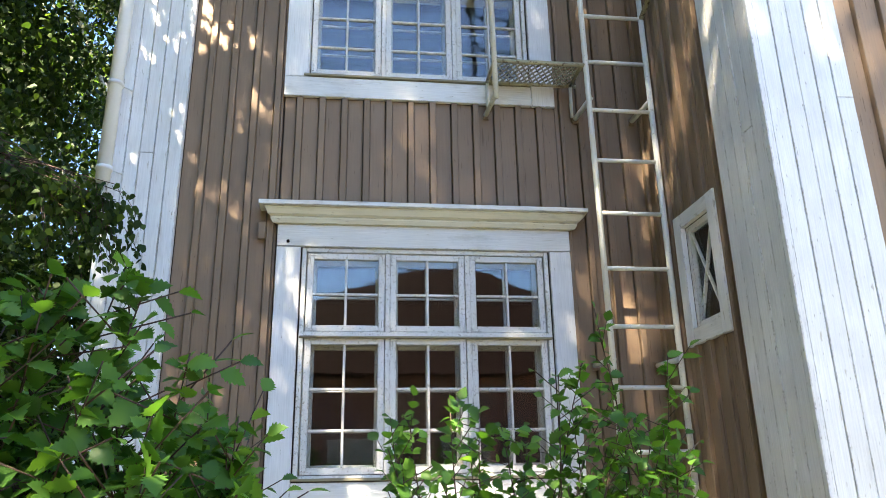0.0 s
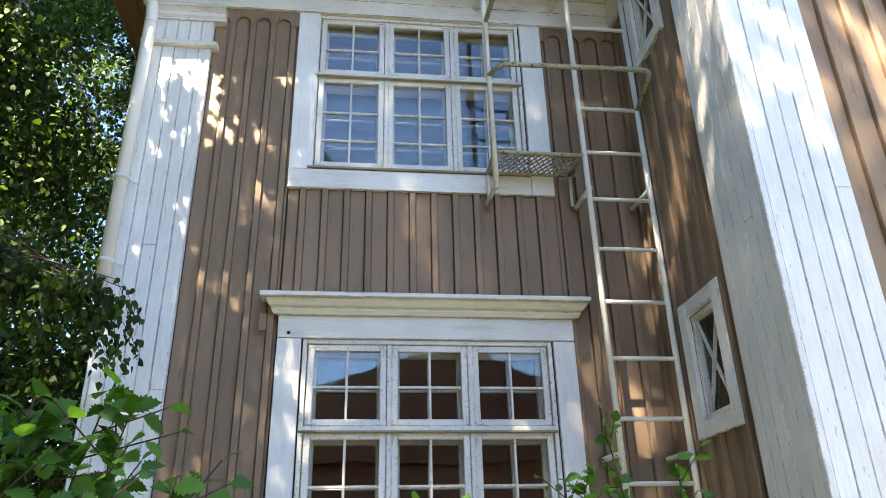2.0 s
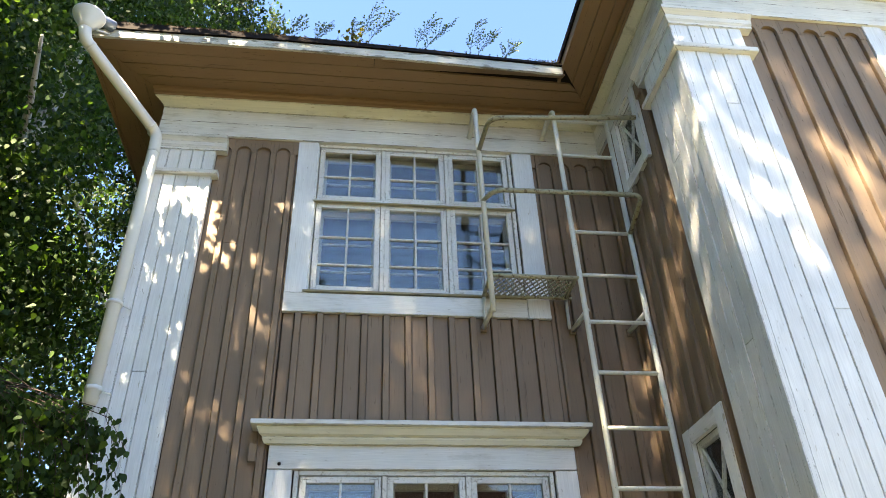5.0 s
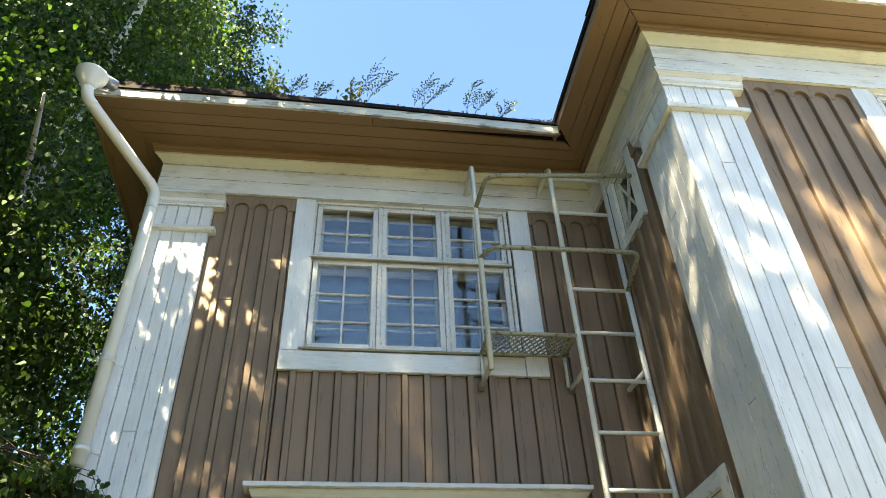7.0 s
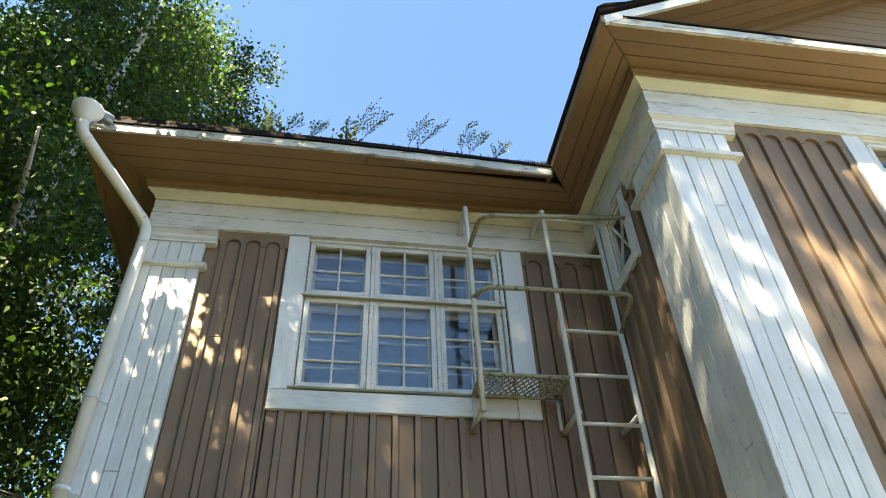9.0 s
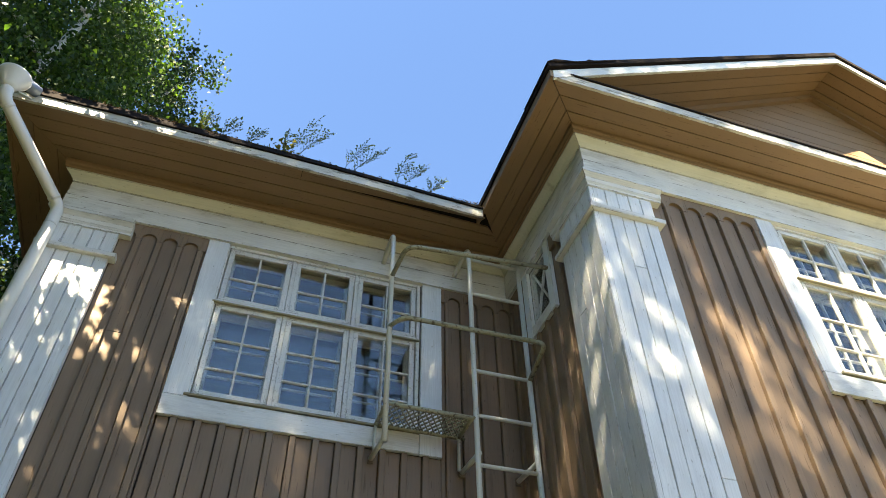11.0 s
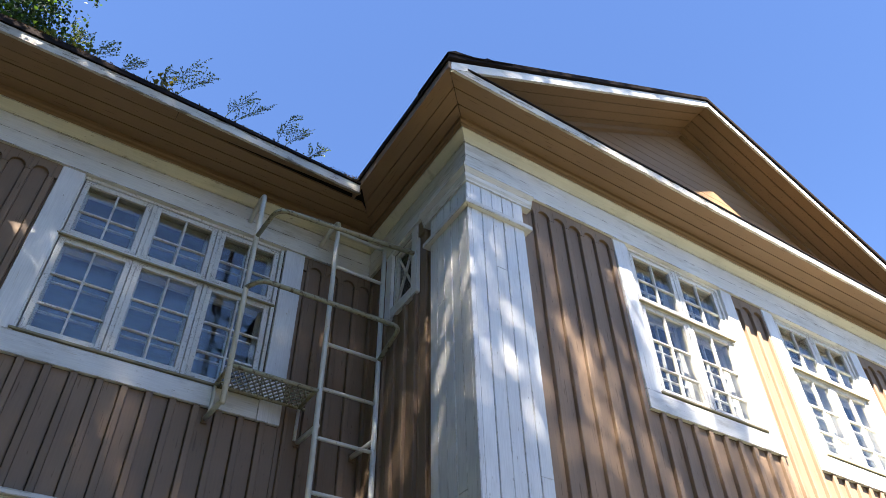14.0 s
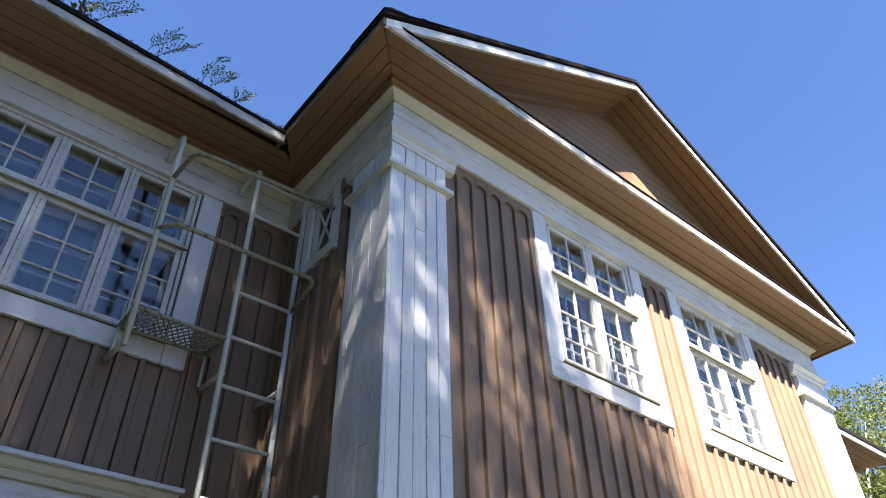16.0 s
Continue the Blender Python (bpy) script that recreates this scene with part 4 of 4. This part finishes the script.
tree("dense tree behind the roof of the main wing, its leaves coloured as in shade", (-3.6, 6.5, 0), (-3.2, 6.2, 15.5),
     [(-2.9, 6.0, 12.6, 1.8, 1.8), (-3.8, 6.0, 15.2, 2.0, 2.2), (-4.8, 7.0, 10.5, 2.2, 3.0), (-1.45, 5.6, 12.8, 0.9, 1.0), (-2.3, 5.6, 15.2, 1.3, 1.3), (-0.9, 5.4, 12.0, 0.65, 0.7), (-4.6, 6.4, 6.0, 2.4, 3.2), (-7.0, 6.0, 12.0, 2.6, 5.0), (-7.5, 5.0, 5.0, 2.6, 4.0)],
     230000, 0.085, 5, mat=BIRCH_SHADED, each=120, spread=0.15)
tree("leafy tree beyond the far end of the wing", (37, 9, 0), (38, 9, 17),
     [(37, 9, 14.5, 3.6, 4.5), (40, 8, 12, 4.0, 4.0), (43, 9, 17.0, 4.5, 5.0), (47, 10, 13, 5, 5)], 70000, 0.15, 8, trunk=0.3, mat=LIT_BIRCH_WEED)


# the tree whose crown dapples the walls
shade = []
for x, y, z, d, r, h, k in (
        (-0.6, 0, 1.8, 9, 1.2, 0.9, 0.9), (1.0, 0, 3.9, 12, 1.1, 0.9, 2.6), (1.2, 0, 5.4, 12, 1.1, 0.8, 1.8), (0.9, 0, 2.2, 12, 1.4, 1.0, 1.5), (0.6, -0.5, 7.2, 7.4, 1.2, 0.7, 0.8), (2.3, 0, 5.1, 12, 0.5, 0.6, 1.6),
        (2.35, 0, 4.1, 12, 0.5, 0.7, 1.8), (2.35, 0, 4.75, 12, 0.35, 0.35, 2.0), (2.66, -1.5, 3.6, 11, 0.22, 0.8, 2.2), (2.66, -1.5, 5.0, 11, 0.22, 0.6, 2.0), (2.66, -1.5, 2.4, 16, 0.4, 0.6, 3.0), (2.66, -1.2, 2.6, 16, 0.4, 0.7, 2.2), (2.66, -1.2, 1.6, 16, 0.4, 0.5, 2.5), (-1.1, 0, 2.8, 6.4, 0.7, 0.7, 2.6),
        (-0.3, 0, 2.8, 6.4, 0.6, 0.6, 2.0), (2.95, -1.6, 2.3, 17.5, 0.6, 0.9, 2.4), (0.9, -0.6, 6.5, 12, 1.1, 0.35, 2.5), (2.9, -1.6, 2.9, 17, 0.45, 0.6, 2.4), (2.6, -0.6, 4.6, 12, 1.0, 1.1, 1.5), (2.6, -0.9, 2.6, 16, 1.1, 1.1, 1.6),
        (2.6, -0.62, 5.6, 11, 0.34, 0.6, 2.4), (2.6, -0.62, 4.4, 11, 0.34, 0.9, 3.4), (2.6, -0.65, 3.0, 16, 0.36, 0.9, 2.4), (3.0, -1.6, 2.8, 18, 0.5, 0.7, 2.4), (3.1, -1.6, 1.7, 18, 0.8, 0.7, 1.4), (2.6, -1.2, 1.8, 16, 0.6, 0.7, 2.0),
        (3.0, -1.6, 4.2, 12, 0.4, 0.5, 0.6), (3.9, -1.6, 4.2, 14, 1.1, 1.2, 1.1), (4.4, -1.6, 2.4, 18, 1.3, 1.1, 0.8), (3.8, -1.6, 5.6, 9, 0.7, 0.5, 0.5), (5.0, -1.6, 3.2, 18, 0.9, 0.9, 0.85), (2.9, -1.6, 5.4, 12, 0.45, 0.5, 0.9),
        (5.2, -1.6, 4.5, 13, 0.5, 0.35, 1.2), (3.6, -2.1, 7.5, 13, 1.1, 0.5, 0.8), (0.0, -3.4, 1.5, 6.5, 1.2, 0.9, 0.5), (1.2, -2.4, 1.6, 6.8, 1.3, 0.9, 2.8), (-1.8, -3.5, 2.0, 6.5, 1.6, 1.4, 0.5), (-2.5, -3.0, 4.0, 7.0, 1.6, 1.6, 1.0),
        (-1.5, -5.0, 3.0, 8.0, 1.8, 1.4, 1.0), (-3.0, 0.6, 5.0, 8.0, 1.6, 1.4, 0.9), (-3.2, 1.0, 8.0, 8.0, 1.8, 1.5, 1.3), (-3.4, 1.4, 11.0, 8.0, 1.8, 1.5, 2.2), (-2.8, 5.5, 13.0, 11.0, 2.2, 1.8, 1.6), (3.0, -2.07, 7.0, 13, 0.6, 0.5, 2.2),
        (4.0, -2.07, 7.6, 13, 0.7, 0.5, 2.2), (5.0, -2.07, 8.2, 13, 0.6, 0.5, 2.0), (-2.9, 6.0, 12.6, 9, 1.6, 1.4, 1.6), (-1.4, 5.6, 12.8, 9, 1.0, 1.0, 2.2)):
    shade.append((*sunward(x, y, z, d), r, h, k))
tb = sunward(1.4, -0.5, 4.2, 7.0)
tree("tall birch whose crown dapples the walls with shade", (tb[0] - 2.5, tb[1] - 2.0, 0), (tb[0] - 1.0, tb[1] - 1.0, tb[2] + 2.0), shade, int(3004 * sum(q[3] ** 2 * q[4] * q[5] for q in shade)), 0.085, 11, trunk=0.18, weep=0.25, each=55, spread=0.15)
# Unseen trees added around the yard to hold sky light off the walls
for k, (x, y) in enumerate(((-9, -11), (-11, -5), (-12, -17), (-6, -13), (-7.4, -1.6), (-7.8, -6.0))):
    tree("unseen leafy tree added at the yard's edge to block sky light", (x, y, 0), (x, y, 9), [(x, y, 6.5, 2.6, 3.0), (x + 1, y - 0.5, 4.0, 2.4, 2.5), (x - 1, y + 0.5, 9.5, 2.0, 2.4)], 22000, 0.20, 40 + k, trunk=0.2, limbs=4)

# leaf with a toothed edge
def toothed(size, fold=0.18, curl=0.15):
    half = [(0.0, 0.015), (0.10, 0.17), (0.22, 0.36), (0.24, 0.26), (0.38, 0.46), (0.41, 0.32), (0.54, 0.44), (0.57, 0.28), (0.69, 0.34), (0.72, 0.20), (0.83, 0.21), (0.86, 0.11), (1.0, 0.0)]
    vs = [(0, 0, 0)]
    n = len(half)
    for i, (y, x) in enumerate(half):
        z = -curl * y * y
        vs += [(0, y * size, z * size), (x * size, y * size, (z + fold * x) * size), (-x * size, y * size, (z + fold * x) * size)]
    fs = []
    for i in range(n - 1):
        a = 1 + 3 * i
        fs += [(a, a + 1, a + 4, a + 3), (a, a + 3, a + 5, a + 2)]
    return vs[:1] + vs[1:], fs


def leaf_object_mesh(name, size, mat, fold, curl):
    vs, fs = toothed(size, fold, curl)
    me = bpy.data.meshes.new(name)
    me.from_pydata(vs, [], fs)
    me.materials.append(mat)
    me.shade_smooth()
    return me


LEAVES = [leaf_object_mesh("leaf", s, HAW, f, c) for s, f, c in ((0.075, 0.2, 0.2), (0.062, 0.35, 0.1), (0.085, 0.12, 0.3), (0.055, 0.28, 0.35))]


def shrub(label, base, shoots, per, scale, seed):
    """Stems from one foot, side twigs, and toothed leaves along them; past 300 leaves the rest are joined. shoots: (tip, leafy length)."""
    rng = random.Random(seed)
    s = thing("shrub", label, "shrub")
    b = Vector(base)
    rest_v, rest_f = [], []
    placed = []
    for tip, leafy in shoots:
        tip = Vector(tip)
        mid = b.lerp(tip, 0.55) + Vector((rng.uniform(-.28, .28), rng.uniform(-.15, .15), 0.10))
        curve = [b * (1 - q) ** 2 + mid * 2 * q * (1 - q) + tip * q * q for q in [i / 12 for i in range(13)]]
        tube("stem", curve, [0.0065 * (1 - 0.065 * i) for i in range(13)], TWIG, s, sides=6)
        total = sum((q - p).length for p, q in zip(curve, curve[1:]))
        for k in range(per):
            q = 1 - (k + rng.random()) / per * leafy / total
            i = min(11, max(0, int(q * 12)))
            p = curve[i].lerp(curve[i + 1], q * 12 - i)
            way = (curve[i + 1] - curve[i]).normalized()
            out = Vector((rng.uniform(-1, 1), rng.uniform(-1, 1), rng.uniform(-0.4, 0.6))).normalized()
            if k % 3 == 0 and q < 0.97:
                e = p + (out + way * 0.6).normalized() * rng.uniform(0.06, 0.24) * scale
                tube("twig", [p, e], 0.0017, TWIG, s, sides=4)
                spots = [(e, (e - p).normalized()), (p.lerp(e, 0.65), out), (p.lerp(e, 0.35), (way - out * 0.5).normalized())]
            else:
                spots = [(p, (out + way * 0.4).normalized())]
            for root, d in spots:
                d = (d + Vector((0, 0, -0.35))).normalized()
                side = d.cross(Vector((rng.uniform(-1, 1), rng.uniform(-1.2, 0.6), 0.8))).normalized()
                m = Matrix((side, d, side.cross(d))).transposed().to_4x4()
                m.translation = root
                placed.append((m @ Matrix.Scale(scale * rng.uniform(0.6, 1.15), 4), rng.randrange(4)))
    rng.shuffle(placed)
    for m, k in placed[:300]:
        child("leaf", LEAVES[k], s, m)
    for m, k in placed[300:]:
        n = len(rest_v)
        rest_v += [m @ v.co for v in LEAVES[k].vertices]
        rest_f += [tuple(n + i for i in p.vertices) for p in LEAVES[k].polygons]
    if rest_v:
        me = bpy.data.meshes.new("foliage")
        me.from_pydata([tuple(v) for v in rest_v], [], rest_f)
        me.materials.append(HAW)
        me.shade_smooth()
        tagged(child("foliage", me, s), kind="stuff")
    return s


rng1 = random.Random(4)
near = [((0.13, -3.42, 2.11), 0.5), ((0.17, -3.42, 2.08), 0.45), ((0.04, -3.46, 2.06), 0.5), ((0.34, -3.38, 1.84), 0.45), ((0.25, -3.40, 1.95), 0.45), ((-0.03, -3.45, 2.04), 0.5), ((0.36, -3.36, 1.78), 0.5)]
for i in range(84):
    x = rng1.uniform(-0.42, 0.33)
    near.append(((x, rng1.uniform(-3.62, -3.05), rng1.uniform(1.55, 2.03 - 0.75 * max(0, x - 0.06))), 0.5))
shrub("leafy green hawthorn bush close by with toothed leaves", (-0.15, -3.1, 0.0), near, 40, 0.74, 21)
far = [((1.36, -2.4, 2.21), 0.5), ((1.62, -2.35, 2.13), 0.45), ((0.66, -2.4, 1.92), 0.5), ((0.85, -2.4, 1.98), 0.45), ((1.66, -2.4, 1.80), 0.45), ((1.2, -2.45, 2.05), 0.5), ((1.3, -2.4, 2.1), 0.5)]
for i in range(34):
    far.append(((rng1.uniform(0.68, 1.55), rng1.uniform(-2.6, -2.1), rng1.uniform(1.56, 1.95)), 0.5))
shrub("slender hawthorn bush with toothed leaves in front of the lower window", (1.2, -2.3, 0.0), far, 27, 0.72, 22)

# weeds in the gutter
weeds = thing("weeds", "tall thin weeds growing along the roof edge", "weeds", kind="stuff")
rw = np.random.default_rng(6)
for x, z1, lean in ((0.46, 7.12, 0.18), (0.52, 7.02, 0.26), (0.42, 6.90, -0.03), (0.93, 7.02, 0.2), (1.0, 6.94, 0.27), (1.40, 7.03, 0.12), (1.46, 6.90, 0.2), (1.68, 6.76, 0.14),
                    (-0.1, 6.85, 0.04), (-0.3, 6.82, 0.05), (0.1, 6.78, 0.08)):
    a, b = Vector((x, EA + 0.03, RZ + 0.03 + sag(x))), Vector((x + lean * 0.85, EA + 0.03, z1 + 0.05 + sag(x)))
    cv = [a.lerp(b, q) + Vector((lean * 0.5 * (q * q - q), 0, 0)) for q in (0, 0.25, 0.5, 0.75, 1)]
    tube("stalk", cv, [0.0035, 0.003, 0.0024, 0.0018, 0.001], STALK, weeds, sides=5)
    cs, ws = [], []
    for k in range(16):
        q = 0.28 + 0.72 * k / 15
        p = a.lerp(b, q) + Vector((lean * 0.5 * (q * q - q), 0, 0))
        side = 1 if k % 2 else -1
        e = p + Vector((side * 0.08 * (1.25 - q) + 0.06, float(rw.normal()) * 0.03, 0.13 * (1.3 - q) + 0.03))
        tube("sprig", [p, p.lerp(e, 0.6) + Vector((0, 0, 0.01)), e], 0.0011, STALK, weeds, sides=4)
        for j in range(7):
            cs.append(list(p.lerp(e, (j + 1) / 7)))
            ws.append([side * 0.5 + 0.3 + float(rw.normal()) * 0.4, float(rw.normal()) * 0.4, 0.5 + float(rw.normal()) * 0.4])
    v, f = blades(np.array(cs), np.array(ws), 0.021, rw)
    child("leaves", leaf_mesh("leaves", v, f, STALK), weeds)

for x, z1, n in ((0.40, 6.80, 60), (-0.22, 6.74, 70), (-0.42, 6.70, 50)):
    c = np.stack([rw.normal(x, 0.055, n), rw.uniform(EA + 0.0, EA + 0.08, n), rw.uniform(RZ + 0.04, z1 + 0.04, n)], 1)
    v, f = blades(c, rw.normal(size=(n, 3)) * 0.7 + np.array([0, 0, 0.5]), 0.045, rw)
    child("leaves", leaf_mesh("leaves", v, f, LIT_BIRCH_WEED if x < 0 else YELLOWED), weeds)

# dead leaves and needles caught on the roof edge
rl = np.random.default_rng(17)
lx = np.concatenate([rl.uniform(EL, EB - 0.05, 900), rl.normal(EB - 0.12, 0.10, 260)])
lc = np.stack([lx, rl.uniform(EA - 0.045, EA + 0.03, len(lx)), RZ + np.interp(lx, [EL, EL + 3.2, EB], [0.10, 0.045, 0.045]) - 0.072 * np.clip((lx + 0.2) / (EB + 0.2), 0, None) ** 1.4 + rl.uniform(-0.020, 0.002, len(lx))], 1)
lw = rl.normal(size=(len(lx), 3)) * np.array([1, 0.6, 0.35])
v, f = blades(lc, lw, 0.017, rl)
thing("leaf_litter", "brown dead leaves and needles along the roof edge", "leaf litter", kind="stuff", me=leaf_mesh("leaf_litter", v, f, LITTER))

# ---- the house across the yard, seen in the panes ----
opp = thing("house", "dark red wooden house with a tall hipped roof across the yard", "house")
slab("wall", opp, [(-5, -14.8, 0), (10.5, -14.8, 0), (10.5, -22, 0), (-5, -22, 0)], 4.6, REDWALL)
vs = [(-5.6, -14.2, 4.5), (11, -14.2, 4.5), (11, -22.5, 4.5), (-5.6, -22.5, 4.5), (2.3, -18, 8.5), (4.6, -18, 8.5)]
child("roof", mesh_of("roof", vs, [(0, 1, 5, 4), (1, 2, 5), (2, 3, 4, 5), (3, 0, 4), (0, 1, 2, 3)], REDROOF), opp)
for x in (-3, 0, 3, 6):
    box("window", opp, x, x + 1.1, -14.85, -14.79, 1.2, 2.8, GLASS, 0)
    box("window_frame", opp, x - 0.12, x + 1.22, -14.83, -14.795, 1.08, 2.92, WHITE_X)
tree("small leafy tree beside the red house", (7.4, -12.6, 0), (7.4, -12.6, 5.2), [(7.4, -12.6, 4.9, 1.0, 1.2), (8.1, -12.6, 3.6, 1.1, 1.1)], 9000, 0.09, 77, trunk=0.1, limbs=4)

# ---- boards of the walls ----
def siding(parent, u0, u1, z0, z1, pitch, first, solids, arch=True, seed=1, wide=0.045):
    """Boards and the battens over their joints, cut round what covers them (u0, u1, z0, z1); arched heads under the frieze."""
    rng = random.Random(seed)
    us, u = [], first
    while u > u0 + 0.02:
        u -= pitch
    while u < u1 - 0.01:
        if u > u0 + 0.005:
            us.append(u)
        u += pitch

    def pieces(a, b):
        spans = [(z0, z1)]
        for s in solids:
            if s[0] < b - 0.02 and s[1] > a + 0.02:
                out = []
                for c, d in spans:
                    if s[3] <= c or s[2] >= d:
                        out.append((c, d))
                    else:
                        if s[2] > c:
                            out.append((c, s[2]))
                        if s[3] < d:
                            out.append((s[3], d))
                spans = out
        return [q for q in spans if q[1] - q[0] > 0.03]

    edges = sorted({u0, *us, u1})
    cuts = sorted({*edges, *[q for s in solids for q in s[:2] if u0 < q < u1]})
    for a, b in zip(cuts, cuts[1:]):
        if b - a < 0.012:
            continue
        for c, d in pieces(a, b):
            e = rng.uniform(-0.0015, 0.0015)
            cut = [c, d]
            if d - c > 0.7 and rng.random() < 0.10:
                cut = [c, rng.uniform(c + 0.2, d - 0.2), d]
            x0 = a + (wide / 2 + 0.0015 if a in us else 0.001)
            x1 = b - (wide / 2 + 0.0045 if b in us else 0.001)
            if x1 - x0 < 0.006:
                continue
            for lo, hi in zip(cut, cut[1:]):
                box("siding_board", parent, x0, x1, e, 0.026, lo + (0.002 if lo > c else 0), hi, BROWN)
    for u in us:
        a, b = u - wide / 2, u + wide / 2
        spans = [(z0, z1)]
        for s in solids:
            if s[0] < b and s[1] > a:
                if s[0] > a + 0.015 and s[0] < b:
                    b = s[0] - 0.001
                elif s[1] < b - 0.015 and s[1] > a:
                    a = s[1] + 0.001
        for c, d in pieces(a - 0.019, b + 0.019) if b - a > wide * 0.9 else [(z0, z1)]:
            top = d - (0.145 if arch and d > 6.0 else 0.0)
            e = rng.uniform(-0.002, 0.002)
            box("batten", parent, a, b, -0.025 + e, 0.026, c + (0.0 if c < 0.6 else rng.uniform(0, 0.008)), top, BROWN, 0.004)
    if not arch:
        return
    bays = list(zip(edges, edges[1:]))
    for a, b in zip(cuts, cuts[1:]):
        if (a, b) not in bays and b - a > 0.01 and any(q[1] > 6.0 for q in pieces(a, b)):
            box("arch_head", parent, a + 0.0005, b - 0.001, -0.024, 0.0, z1 - 0.145, z1, BROWN, 0.002)
    free = [(a, b) for a, b in zip(edges, edges[1:]) if any(q[1] > 6.0 for q in pieces(a, b)) and b - a > 0.05]
    for a, b in free:
        r = (b - a - wide) / 2
        if r < 0.02:
            box("arch_head", parent, a + 0.0005, b - 0.0005, -0.024, 0.0, z1 - 0.145, z1, BROWN, 0.002)
            continue
        mid, zs = (a + b) / 2, z1 - 0.145
        ring = [(mid - r * math.cos(math.pi * i / 10), zs + 0.01 + r * math.sin(math.pi * i / 10)) for i in range(11)]
        low = [(a + 0.0005, zs)] + [(mid - r, zs)] + ring + [(mid + r, zs)] + [(b - 0.0005, zs)]
        vs, fs = [], []
        for x, z in low:
            vs += [(x, -0.024, z), (x, -0.024, z1), (x, 0.0, z), (x, 0.0, z1)]
        for i in range(len(low) - 1):
            k = 4 * i
            fs += [(k, k + 4, k + 5, k + 1), (k, k + 2, k + 6, k + 4)]
        fs += [(0, 1, 3, 2), (len(vs) - 4, len(vs) - 2, len(vs) - 1, len(vs) - 3)]
        child("arch_head", mesh_of("arch_head", vs, fs, BROWN), parent)


siding(wall_a, -0.66, XB - 0.0, BASE, 6.04, 0.160, 0.757, [(0.0, 2.0, 4.40, 6.05), (0.01, 2.035, 1.56, 3.55)], seed=2)
siding(wall_b, 0.026, 1.12, BASE, 6.04, 0.16, 0.20, [(0.43, 0.99, 2.51, 3.365), (0.37, 0.89, 5.33, 6.05)], seed=3)
siding(wall_c, 3.13, 8.38, BASE, 6.04, 0.1605, 3.294, [(4.129, 5.60, 4.40, 6.05), (6.03, 7.52, 4.40, 6.05)], seed=4)
